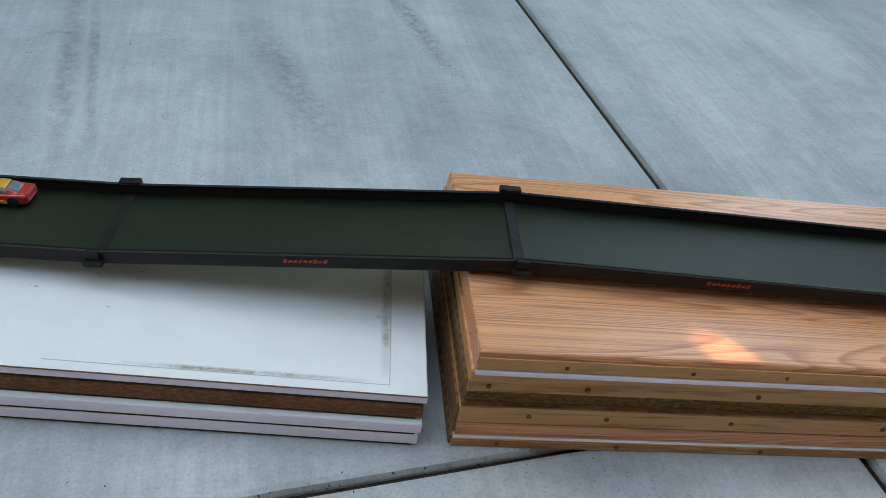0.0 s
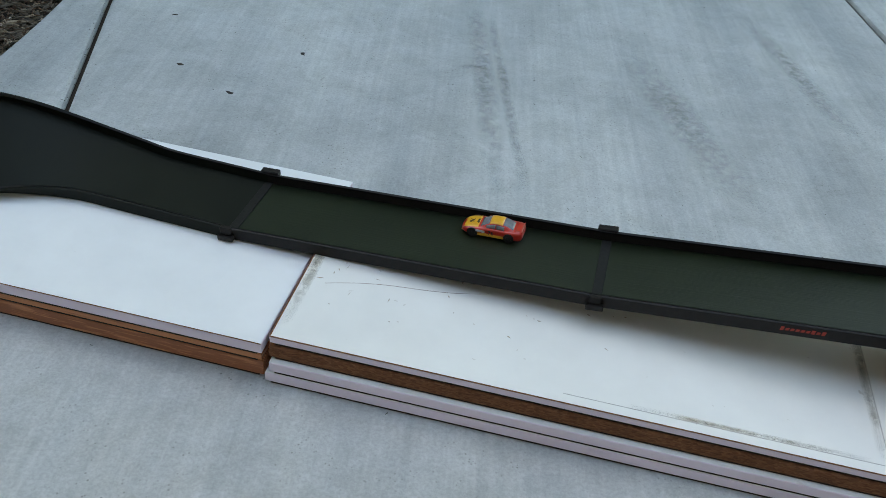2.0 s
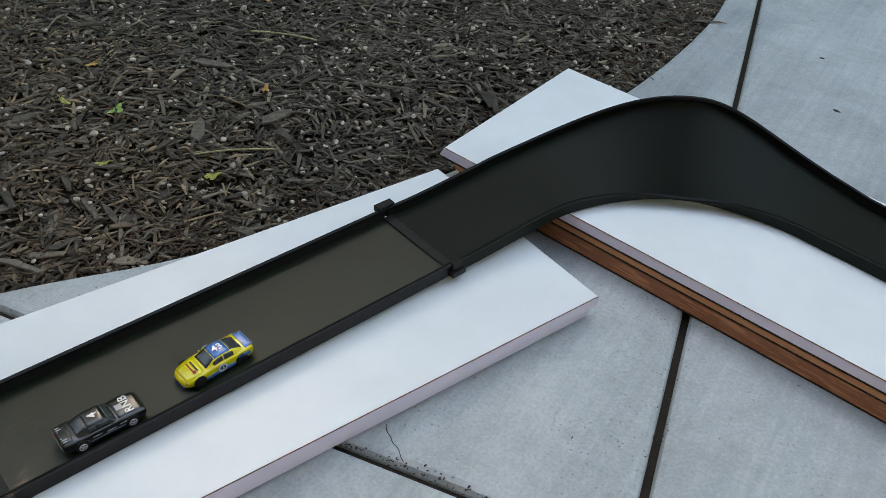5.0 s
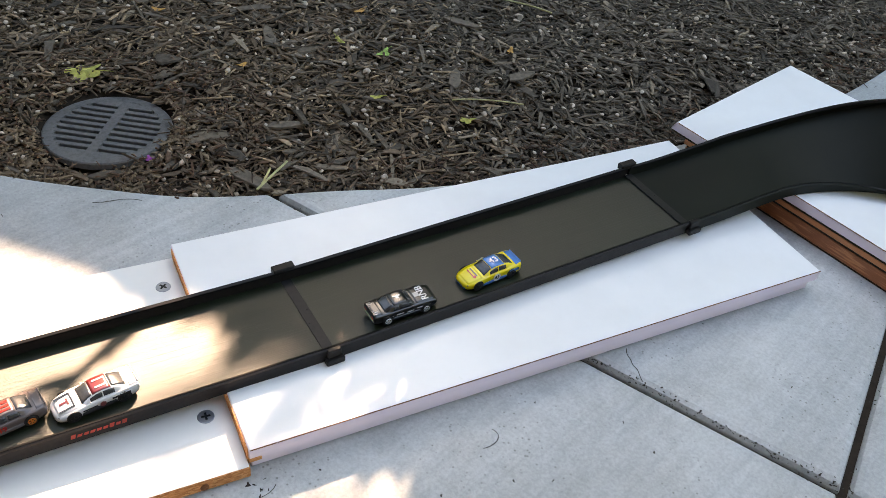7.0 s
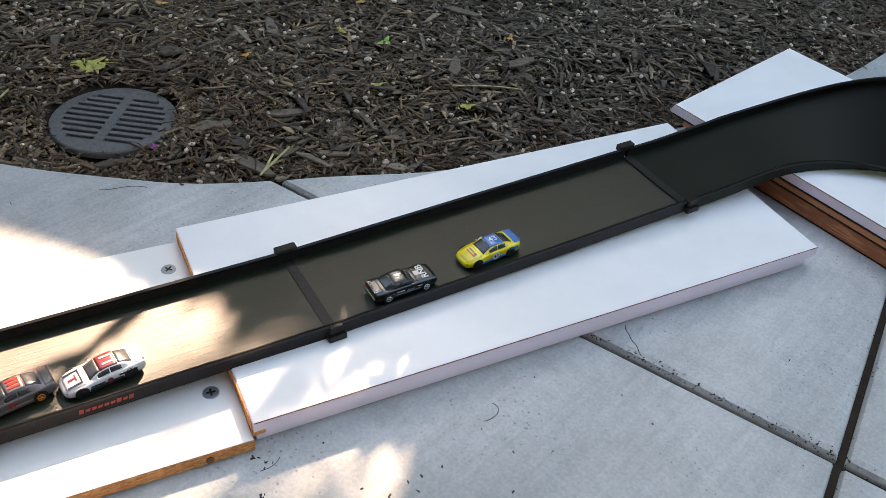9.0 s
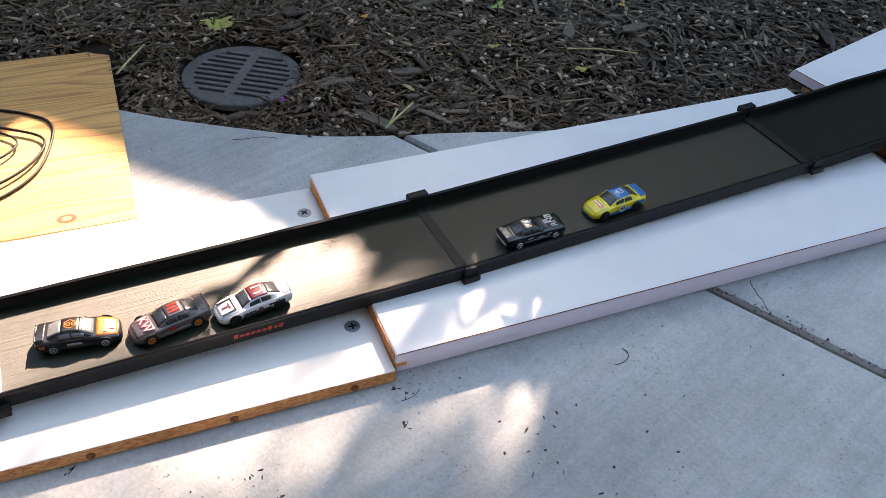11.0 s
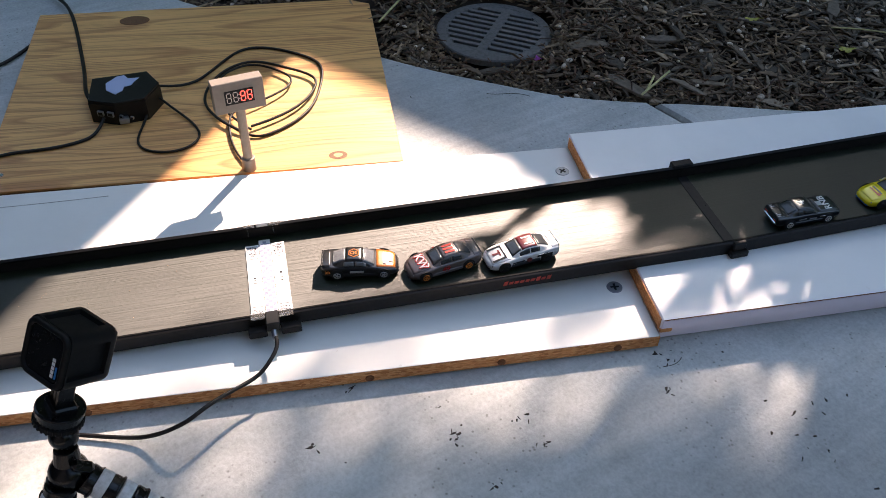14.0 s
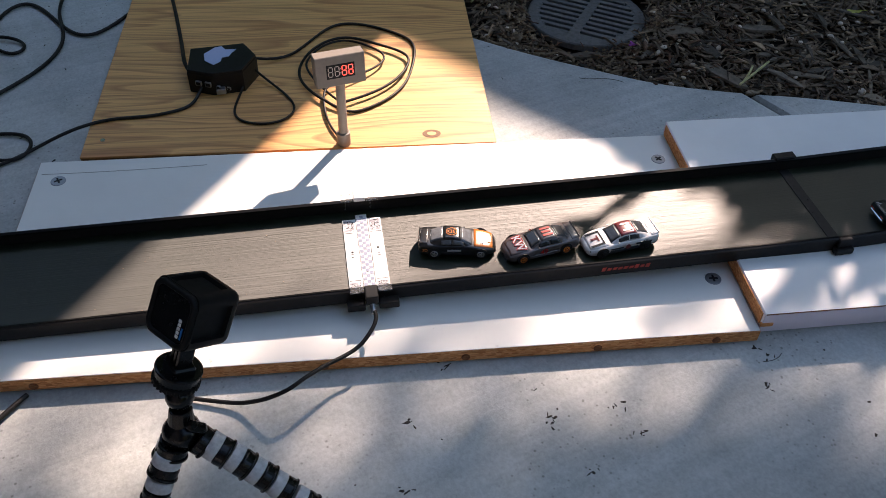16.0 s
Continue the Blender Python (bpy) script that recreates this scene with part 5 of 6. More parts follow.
for s in (-1, 1):
    lettering("49", 0.0088, P_RED, c, on_side(0.002, 0.0098, s))

# white car with a dark red roof
c = toy_car(track_pose(LEG_D, J4, -1.441, -0.134, 260), "white toy stock car with dark red roof and black sills", P_WHITE, P_WHITE, P_MAROON, P_WHITE, P_BLACK, P_BLACK, GLASS)
bar_decal(c, "bonnet_mark", P_MAROON, 0.0215, 0.0300, -0.0012, 0.0012, 0.0178, 9.5)
bar_decal(c, "bonnet_mark", P_MAROON, 0.0215, 0.0232, -0.0042, 0.0042, 0.0178, 9.5)
for y in (-0.0045, 0.0045):
    bar_decal(c, "roof_mark", P_WHITE, -0.0120, -0.0010, y - 0.0009, y + 0.0009, 0.0221)
for s in (-1, 1):
    part("side_mark", bm_box(-0.030, -0.012, s * 0.0163 - 0.0002, s * 0.0163 + 0.0002, 0.0098, 0.0120), P_BLACK, c)
    part("side_mark", bm_cyl(0.0030, 0.0030, 0, 0.0004, 14, 0, on_side(-0.003, 0.0095, s)), P_MAROON, c)

for s in (-1, 1):
    part("sill_mark", bm_box(0.002, 0.016, s * 0.0163 - 0.0002, s * 0.0163 + 0.0002, 0.0088, 0.0104), P_BLACK, c)
    part("hood_stripe", bm_box(0.0180, 0.0330, s * 0.0088 - 0.0012, s * 0.0088 + 0.0012, 0.0174, 0.0177), P_BLACK, c, matrix=Matrix.Rotation(radians(9.5), 4, "Y"))
    part("deck_mark", bm_box(-0.0360, -0.0290, s * 0.0075 - 0.0020, s * 0.0075 + 0.0020, 0.0158, 0.0161), P_SILVER, c)
part("bonnet_border", bm_box(0.0176, 0.0192, -0.0098, 0.0098, 0.0174, 0.0177), P_BLACK, c, matrix=Matrix.Rotation(radians(9.5), 4, "Y"))
for s in (-1, 1):
    part("lower_panel", bm_box(-0.0150, 0.0165, s * 0.01555 - 0.0003, s * 0.01555 + 0.0003, 0.0036, 0.0076, 0.0002), P_BLACK, c)
    for k in range(5):
        part("side_lettering", bm_box(-0.030 + 0.0034 * k, -0.0276 + 0.0034 * k, s * 0.0160 - 0.0003, s * 0.0160 + 0.0003, 0.0108, 0.0124), P_WHITE, c)
part("grille", bm_box(0.0386, 0.0402, -0.0075, 0.0075, 0.0042, 0.0064, 0.0004), P_BLACK, c)

# black coupe numbered 4
c = toy_car(track_pose(LEG_D, J4, -1.334, 0.176, 73.5), "black toy coupe numbered 4 with white lettering on it", P_BLACK, P_BLACK, P_BLACK, P_BLACK, P_BLACK, P_WHITE, GLASS, boxy=True)
lettering("4", 0.0125, P_WHITE, c, on_top(-0.005, 0, 0.0219, 90))
lettering("RNB", 0.0118, P_WHITE, c, on_top(0.026, 0, 0.0154, 90, 3.5))
bar_decal(c, "scoop", P_SILVER, 0.0150, 0.0215, -0.0035, 0.0035, 0.0162, 2.0)
for s in (-1, 1):
    for k in range(4):
        part("flame", bm_box(-0.026 + 0.013 * k, -0.017 + 0.013 * k, s * 0.0156 - 0.0002, s * 0.0156 + 0.0002, 0.0086 + 0.0012 * (k % 2), 0.0097 + 0.0012 * (k % 2)), P_SILVER, c)
    for k in range(3):
        flick = bm_box(-0.0375, -0.0312 - 0.0014 * k, -0.0006, 0.0006, 0.0157, 0.0160)
        part("flame", flick, P_SILVER, c, matrix=Matrix.Translation((0, s * (0.0045 + 0.0026 * k), 0)))

# yellow car numbered 43
c = toy_car(track_pose(LEG_D, J4, -1.306, 0.294, 257), "yellow toy stock car numbered 43 with blue roof", P_YELLOW, P_YELLOW, P_BLUE, P_BLUE, P_BLUE, P_BLACK, GLASS)
lettering("43", 0.0120, P_WHITE, c, on_top(-0.0058, 0, 0.0223, 180))
part("bonnet_mark", bm_box(0.0185, 0.0200, -0.0075, 0.0075, 0.0177, 0.0180), P_BLACK, c, matrix=Matrix.Rotation(radians(9.5), 4, "Y"))
part("bonnet_mark", bm_box(0.0225, 0.0240, -0.0080, 0.0060, 0.0177, 0.0180), P_RED, c, matrix=Matrix.Rotation(radians(9.5), 4, "Y"))
part("bonnet_mark", bm_cyl(0.0020, 0.0020, 0.0177, 0.0180, 12, 0, Matrix.Translation((0.0225, 0.0068, 0))), P_RED, c, matrix=Matrix.Rotation(radians(9.5), 4, "Y"))
for s in (-1, 1):
    part("number_disc", bm_cyl(0.0052, 0.0052, 0, 0.0003, 18, 0, on_side(-0.001, 0.0098, s)), P_WHITE, c)
    lettering("43", 0.0070, P_BLACK, c, on_side(-0.001, 0.0098, s) @ Matrix.Translation((0, 0, 0.0004)))
    part("side_mark", bm_box(-0.034, -0.020, s * 0.0161 - 0.0002, s * 0.0161 + 0.0002, 0.0085, 0.0125), P_BLUE, c)

# red and amber car numbered 76, left on the first leg
c = toy_car(track_pose(LEG_C, J2, -0.332, 0.884, 167.0), "red and amber toy stock car numbered 76", P_RED, P_AMBER, P_AMBER, P_RED, P_AMBER, P_BLACK, GLASS_PALE)
lettering("76", 0.0085, P_BLACK, c, on_top(0.0285, 0, 0.0132, 90, 9.5))
lettering("WP", 0.0060, P_BLACK, c, on_top(0.0200, 0, 0.0146, 90, 9.5))
for s in (-1, 1):
    part("side_mark", bm_box(0.008, 0.020, s * 0.0162 - 0.0002, s * 0.0162 + 0.0002, 0.0085, 0.0115), P_WHITE, c)
    lettering("76", 0.0080, P_BLACK, c, on_side(0.000, 0.0095, s))
# ---------------------------------------------------------------- on the plywood
GREY_BOX = make_paint("pale_grey_plastic", (0.235, 0.205, 0.175), 0.45, low=0.9)
LED_ON = material("lit_red_segment", (0.9, 0.1, 0.08), 0.4)
LED_ON.node_tree.nodes["Principled BSDF"].inputs["Emission Color"].default_value = (1.0, 0.08, 0.06, 1)
LED_ON.node_tree.nodes["Principled BSDF"].inputs["Emission Strength"].default_value = 1.2
LED_OFF = make_paint("unlit_segment", (0.62, 0.55, 0.5), 0.5)
PZ = 0.0150
display = thing("timer_display", frame_xy(-1.748, -0.3185, PZ, 0.985, -0.12) @ Matrix.Rotation(radians(0), 4, "Z"), "grey timer display on a short post, four digits", "timer display")
part("foot", bm_cyl(0.0085, 0.0082, 0, 0.018, 24, 0.001), GREY_BOX, display)
part("post", bm_cyl(0.0056, 0.0056, 0.016, 0.094, 20), GREY_BOX, display)
head_m = Matrix.Translation((0.0, 0.0, 0.1075)) @ Matrix.Rotation(radians(-6), 4, "Y")
head = part("case", bm_box(-0.0095, 0.0075, -0.0290, 0.0290, -0.0185, 0.0185, 0.0008), GREY_BOX, display, matrix=head_m)
part("window", bm_box(0.0074, 0.0078, -0.0165, 0.0165, -0.0085, 0.0085), DARK, head)
for k, yc in enumerate((-0.0118, -0.0042, 0.0042, 0.0118)):
    mat = LED_ON if k > 1 else LED_OFF
    for (dy, dz, w, h) in ((0, 0.0058, 0.0036, 0.0009), (0, 0, 0.0036, 0.0009), (0, -0.0058, 0.0036, 0.0009),
                           (-0.0024, 0.0029, 0.0009, 0.0044), (0.0024, 0.0029, 0.0009, 0.0044), (-0.0024, -0.0029, 0.0009, 0.0044), (0.0024, -0.0029, 0.0009, 0.0044)):
        part("segment", bm_box(0.0078, 0.0081, yc + dy - w / 2, yc + dy + w / 2, dz - h / 2, dz + h / 2), mat, head)
for dz in (-0.0025, 0.0025):
    part("colon_dot", bm_box(0.0078, 0.0081, -0.0006, 0.0006, dz - 0.0006, dz + 0.0006), LED_OFF, head)

# black control box with a dab of blue tape
hexa = [(-0.030, -0.040), (0.022, -0.044), (0.036, -0.012), (0.032, 0.026), (-0.002, 0.045), (-0.034, 0.030)]
box = thing("control_box", Matrix.Translation((-1.945, -0.408, PZ)) @ Matrix.Rotation(radians(-16), 4, "Z"), "black electronics box with jacks and blue tape", "control box")
BOX_BLACK = make_paint("satin_black_case", (0.0055, 0.0055, 0.006), 0.32, spec=0.3)
part("case", bm_poly(hexa, 0, 0.030, 0.0018), BOX_BLACK, box)
part("lid", bm_poly([(x * 0.985, y * 0.985) for x, y in hexa], 0.0302, 0.0325, 0.0008), BOX_BLACK, box)
TAPE = make_white("pale_blue_tape", (0.42, 0.5, 0.72), 0.3, 0.6)
blob = [(-0.026, -0.008), (-0.012, -0.022), (0.004, -0.021), (0.016, -0.010), (0.009, -0.001), (0.000, 0.001), (-0.002, 0.010), (-0.009, 0.013), (-0.018, 0.020), (-0.019, 0.006), (-0.028, 0.001)]
part("tape", bm_poly(blob, 0.0327, 0.0336, 0.0003), TAPE, box, "crumpled pale blue tape")
for i, (yy, w) in enumerate(((-0.031, 0.0042), (-0.019, 0.0042), (-0.006, 0.0024), (0.007, 0.0024))):
    fx = 0.0245 + (yy + 0.044) * 0.4375 * 0.95
    sm = Matrix.Translation((fx, yy, 0)) @ Matrix.Rotation(radians(-23.6), 4, "Z")
    sock = part("socket", bm_box(-0.0014, 0.0016, -w, w, 0.013, 0.013 + 1.7 * w, 0.0006), GREY_METAL, box, matrix=sm)
    part("jack_hole", bm_box(0.0015, 0.0019, -w * 0.7, w * 0.7, 0.013 + 0.3 * w, 0.013 + 1.4 * w), DARK, sock)
part("port", bm_box(-0.004, 0.004, -0.006, 0.006, 0, 0.008, 0.001), GREY_METAL, box, "metal power port", matrix=Matrix.Translation((0.038, -0.004, 0.004)))

KNOT = make_wood("dark_knot", (0.09, 0.035, 0.012), (0.22, 0.1, 0.035), (40, 40, 1), 3, 0.6)
for x, y, r, asp, ring in ((-2.171, -0.333, 0.022, 0.62, False), (-1.7205, -0.2125, 0.0115, 0.7, True)):
    wmat = Matrix.Translation((x, y, 0.01495)) @ Matrix.Rotation(radians(68), 4, "Z") @ Matrix.Diagonal((1, asp, 1, 1))
    kt = part("knot", bm_cyl(r, r, 0, 0.0003, 24), KNOT, PLYWOOD, "dark brown knot", matrix=PLYWOOD.matrix_basis.inverted() @ wmat)
    if ring:
        part("knot_heart", bm_cyl(r * 0.5, r * 0.5, 0.0003, 0.0005, 20), PLY, kt)
nail = thing("nail", Matrix.Translation((-1.878, -0.580, PZ)), "bright nail head in the plywood", "nail")
part("head", bm_cyl(0.0032, 0.0028, 0, 0.0012, 14), CHROME, nail)

# ---------------------------------------------------------------- cables
CABLE = make_paint("black_cable", (0.012, 0.0105, 0.0095), 0.45, spec=0.3)
CZ = PZ + 0.0022
coil = thing("cable_coil", Matrix(), "loosely coiled flat black cable on the plywood", "cable")
tube("cable", [(-1.965, -0.359, CZ + 0.0060), (-1.952, -0.325, CZ + 0.0000), (-1.973, -0.287, CZ + 0.0000), (-2.007, -0.242, CZ + 0.0000), (-2.014, -0.212, CZ + 0.0000), (-1.994, -0.181, CZ + 0.0000), (-1.956, -0.153, CZ + 0.0000), (-1.921, -0.136, CZ + 0.0000), (-1.874, -0.163, CZ + 0.0000), (-1.833, -0.192, CZ + 0.0000), (-1.810, -0.225, CZ + 0.0000), (-1.800, -0.262, CZ + 0.0000), (-1.799, -0.290, CZ + 0.0000), (-1.826, -0.305, CZ + 0.0035), (-1.859, -0.318, CZ + 0.0035), (-1.893, -0.322, CZ + 0.0035), (-1.924, -0.312, CZ + 0.0035), (-1.956, -0.284, CZ + 0.0035), (-1.973, -0.249, CZ + 0.0035), (-1.968, -0.217, CZ + 0.0035), (-1.933, -0.192, CZ + 0.0035), (-1.892, -0.160, CZ + 0.0035), (-1.864, -0.175, CZ + 0.0035), (-1.835, -0.209, CZ + 0.0035), (-1.823, -0.251, CZ + 0.0035), (-1.822, -0.286, CZ + 0.0035)], 0.0019, CABLE, coil)
tube("cable", [(-1.815, -0.289, CZ + 0.0040), (-1.836, -0.297, CZ + 0.0040), (-1.879, -0.304, CZ + 0.0040), (-1.922, -0.305, CZ + 0.0040), (-1.942, -0.289, CZ + 0.0040), (-1.962, -0.263, CZ + 0.0040), (-1.965, -0.226, CZ + 0.0040), (-1.932, -0.204, CZ + 0.0040), (-1.903, -0.191, CZ + 0.0040), (-1.882, -0.206, CZ + 0.0040), (-1.869, -0.244, CZ + 0.0060), (-1.863, -0.277, CZ + 0.0060), (-1.862, -0.299, CZ + 0.0060), (-1.833, -0.313, CZ + 0.0010), (-1.785, -0.324, CZ + 0.0010), (-1.753, -0.320, CZ + 0.0010)], 0.0016, CABLE, coil)
lead = thing("cable", Matrix(), "thin black lead looping beside the control box", "cable")
tube("lead", [(-1.935, -0.372, 0.030), (-1.915, -0.362, CZ + 0.004), (-1.873, -0.345, CZ), (-1.832, -0.345, CZ), (-1.816, -0.380, CZ), (-1.838, -0.420, CZ), (-1.868, -0.424, CZ), (-1.900, -0.400, CZ), (-1.913, -0.390, 0.024)], 0.0016, CABLE, lead)
lead = thing("cable", Matrix(), "black lead running off the plywood onto concrete", "cable")
tube("lead", [(-1.922, -0.444, 0.026), (-1.905, -0.458, CZ), (-1.896, -0.474, CZ), (-1.900, -0.522, CZ), (-1.919, -0.566, CZ), (-1.912, -0.617, CZ), (-1.912, -0.655, 0.004), (-1.897, -0.695, 0.003), (-1.88, -0.78, 0.003), (-1.9, -0.95, 0.003)], 0.0021, CABLE, lead)
lead = thing("cable", Matrix(), "thick black lead coming down to the control box", "cable")
tube("lead", [(-1.925, -0.440, 0.030), (-1.945, -0.456, 0.04), (-1.995, -0.447, 0.035), (-2.05, -0.437, CZ), (-2.11, -0.427, CZ), (-2.18, -0.416, CZ), (-2.27, -0.405, CZ), (-2.34, -0.42, 0.004), (-2.5, -0.5, 0.003)], 0.0026, CABLE, lead)
heap = thing("cable_heap", Matrix(), "tangle of black extension cable on the concrete", "cable")
tube("cable", [(-2.222, -0.448, 0.004), (-2.160, -0.512, 0.004), (-2.142, -0.553, 0.004), (-2.190, -0.577, 0.004), (-2.262, -0.592, 0.004), (-2.30, -0.62, 0.004), (-2.24, -0.675, 0.004), (-2.12, -0.70, 0.004), (-2.1, -0.78, 0.004)], 0.0026, CABLE, heap)
tube("cable", [(-2.30, -0.55, 0.004), (-2.244, -0.578, 0.008), (-2.175, -0.573, 0.008), (-2.125, -0.590, 0.004), (-2.078, -0.635, 0.004), (-2.050, -0.685, 0.004), (-2.0, -0.78, 0.004)], 0.0026, CABLE, heap)
tube("cable", [(-2.20, -0.68, 0.004), (-2.150, -0.665, 0.004), (-2.140, -0.640, 0.004), (-2.170, -0.625, 0.004), (-2.200, -0.660, 0.009), (-2.22, -0.72, 0.004)], 0.0024, CABLE, heap)
tube("cable", [(-1.965, -0.705, 0.004), (-1.955, -0.665, 0.004), (-1.925, -0.652, 0.004), (-1.893, -0.675, 0.004), (-1.905, -0.705, 0.004), (-1.96, -0.75, 0.004)], 0.0024, CABLE, heap)
lead = thing("cable", Matrix(), "black sensor lead from the finish gate to the ground", "cable")
tube("lead", [(-1.461, -0.404, 0.041), (-1.452, -0.405, 0.039), (-1.443, -0.417, 0.035), (-1.438, -0.428, 0.029), (-1.436, -0.441, 0.025), (-1.429, -0.466, 0.031), (-1.421, -0.488, 0.036), (-1.418, -0.503, 0.032), (-1.419, -0.513, 0.028), (-1.426, -0.528, 0.018), (-1.436, -0.542, 0.009), (-1.445, -0.555, 0.004), (-1.476, -0.599, 0.004)], 0.0020, CABLE, lead)

lead = thing("cable", Matrix(), "short stretch of black lead beside the end board", "cable")
tube("lead", [(-1.537, -0.719, 0.004), (-1.530, -0.731, 0.004), (-1.520, -0.745, 0.004), (-1.503, -0.774, 0.004)], 0.0024, CABLE, lead)

# ---------------------------------------------------------------- small camera on a flexible tripod
CAM_BLACK = make_paint("matt_black_rubber", (0.006, 0.006, 0.0063), 0.5, spec=0.16)
CAM_GLOSS = make_paint("gloss_black_plastic", (0.005, 0.005, 0.0054), 0.2, spec=0.32)
GREY_RING = make_paint("grey_rubber_ring", (0.55, 0.56, 0.57), 0.5)
cam_c = Vector((-1.391, -0.5697, 0.196))
cam_r = Matrix(((0.909, -0.346, -0.234), (0.417, 0.774, 0.477), (0.016, -0.531, 0.847))).to_4x4()
cube = thing("action_camera", Matrix.Translation(cam_c) @ cam_r, "small black cube action camera in a rubber frame", "camera")
S = 0.0208


def squircle(half, r, y, n=7):
    """Points round a square with rounded corners, lying across y."""
    pts = []
    for cx, cz, a0 in ((1, 1, 0), (-1, 1, 90), (-1, -1, 180), (1, -1, 270)):
        for i in range(n + 1):
            a = radians(a0 + 90 * i / n)
            pts.append((cx * (half - r) + r * math.cos(a), y, cz * (half - r) + r * math.sin(a)))
    return pts


def rounded_shell(profile, closed=False):
    """Loft of rounded squares (half width, corner radius, y), capped or closed into a band."""
    bm = bmesh.new()
    rows = [[bm.verts.new(p) for p in squircle(*s)] for s in profile]
    k = len(rows[0])
    for i in range(len(rows) if closed else len(rows) - 1):
        a, b = rows[i], rows[(i + 1) % len(rows)]
        for j in range(k):
            bm.faces.new((a[j], a[(j + 1) % k], b[(j + 1) % k], b[j]))
    if not closed:
        bm.faces.new(rows[0])
        bm.faces.new(rows[-1])
    return bm


part("body", rounded_shell([(S - 0.0045, 0.007, -S + 0.001), (S - 0.0045, 0.007, S - 0.004), (S - 0.007, 0.005, S - 0.003)]), CAM_GLOSS, cube)
bm = bm_box(-S - 0.001, S + 0.001, -S + 0.0005, S + 0.0005, -S - 0.001, S + 0.001)
bmesh.ops.bevel(bm, geom=[e for e in bm.edges if all(v.co.y > 0 for v in e.verts) or abs(e.verts[0].co.y - e.verts[1].co.y) > S], offset=0.0075, segments=5, affect="EDGES", profile=0.5)
bm.faces.ensure_lookup_table()
flat_sides = [f for f in bm.faces if f.calc_area() > 0.0008 and (f.normal.z > 0.99 or abs(f.normal.x) > 0.99)]
bmesh.ops.inset_individual(bm, faces=flat_sides, thickness=0.0022, depth=0.0)
bmesh.ops.inset_individual(bm, faces=flat_sides, thickness=0.0008, depth=-0.0034)
ob = part("frame", bm, CAM_BLACK, cube, "soft black rubber frame with open windows", smooth=True)
ob.data.set_sharp_from_angle(angle=radians(40))
part("front_plate", rounded_shell([(S - 0.0036, 0.0058, -S + 0.002), (S - 0.0036, 0.0058, -S - 0.0012), (S - 0.0044, 0.0052, -S - 0.0016)]), CAM_GLOSS, cube)
bez = rounded_shell([(S - 0.0036, 0.0058, -S + 0.002), (S - 0.0034, 0.0060, -S - 0.0024), (S - 0.0026, 0.0066, -S - 0.0031), (S - 0.0010, 0.0076, -S - 0.0031), (S + 0.0002, 0.0084, -S - 0.0022), (S + 0.0006, 0.0086, -S + 0.002)], True)
part("bezel", bez, CAM_BLACK, cube, "raised black rubber bezel round the front", smooth=True)
for k in range(5):
    part("logo_bar", bm_box(0.0095, 0.0122, -S - 0.0020, -S - 0.0014, -0.0130 + 0.0030 * k, -0.0108 + 0.0030 * k), P_WHITE, cube)
part("logo_bar", bm_box(0.0135, 0.0150, -S - 0.0020, -S - 0.0014, -0.0128, -0.0040), P_BLUE, cube)
for k in range(3):
    part("mic_hole", bm_cyl(0.0007, 0.0007, 0, 0.0004, 8, 0, Matrix.Translation((-0.009 + 0.003 * (k % 2), -S - 0.0016, 0.004 + 0.003 * k)) @ Matrix.Rotation(radians(90), 4, "X")), DARK, cube)

zc = (cam_r.to_3x3() @ Vector((0, 0, -1)))
neck = cam_c + zc * (S + 0.002)
head_c = Vector((-1.384, -0.593, 0.147))
hub_c = Vector((-1.370, -0.604, 0.095))
pod = thing("flexible_tripod", Matrix(), "black and grey flexible ball-jointed mini tripod", "tripod")


def tilted(p, axis):
    return Matrix.Translation(p) @ Vector(axis).normalized().to_track_quat("Z", "Y").to_matrix().to_4x4()


axis = (neck - head_c).normalized()
hm2 = tilted(head_c, axis)
for dx in (-0.0045, 0.0, 0.0045):
    part("mount_prong", bm_box(dx - 0.0013, dx + 0.0013, -0.0065, 0.0065, 0.006, 0.027, 0.001), CAM_GLOSS, pod, matrix=hm2)
part("thumb_screw", bm_cyl(0.0042, 0.0042, 0.006, 0.016, 10, 0.0006), CHROME, pod, "steel thumb screw", matrix=hm2 @ Matrix.Translation((0, 0, 0.020)) @ Matrix.Rotation(radians(90), 4, "Y"))
part("mount_base", bm_box(-0.010, 0.010, -0.009, 0.009, 0.003, 0.009, 0.0015), CAM_GLOSS, pod, matrix=hm2)
part("head_plate", bm_cyl(0.0165, 0.0180, -0.006, 0.004, 36, 0.0015), CAM_GLOSS, pod, matrix=hm2)
ring = bm_cyl(0.0172, 0.0172, -0.010, -0.0055, 36, 0.0006)
part("locking_ring", ring, CAM_BLACK, pod, matrix=hm2)
knurl = bmesh.new()
for k in range(30):
    b2 = bm_box(0.0166, 0.0180, -0.0008, 0.0008, -0.0099, -0.0057)
    bmesh.ops.rotate(b2, cent=(0, 0, 0), matrix=Matrix.Rotation(6.28319 * k / 30, 3, "Z"), verts=b2.verts)
    join(knurl, b2)
part("knurling", knurl, CAM_BLACK, pod, matrix=hm2)


def ball(p, r, mat, name, squash=1.0, ax=(0, 0, 1)):
    bm = bmesh.new()
    bmesh.ops.create_uvsphere(bm, u_segments=20, v_segments=12, radius=r)
    for v in bm.verts:
        v.co.z *= squash
    return part(name, bm, mat, pod, smooth=True, matrix=tilted(p, ax))


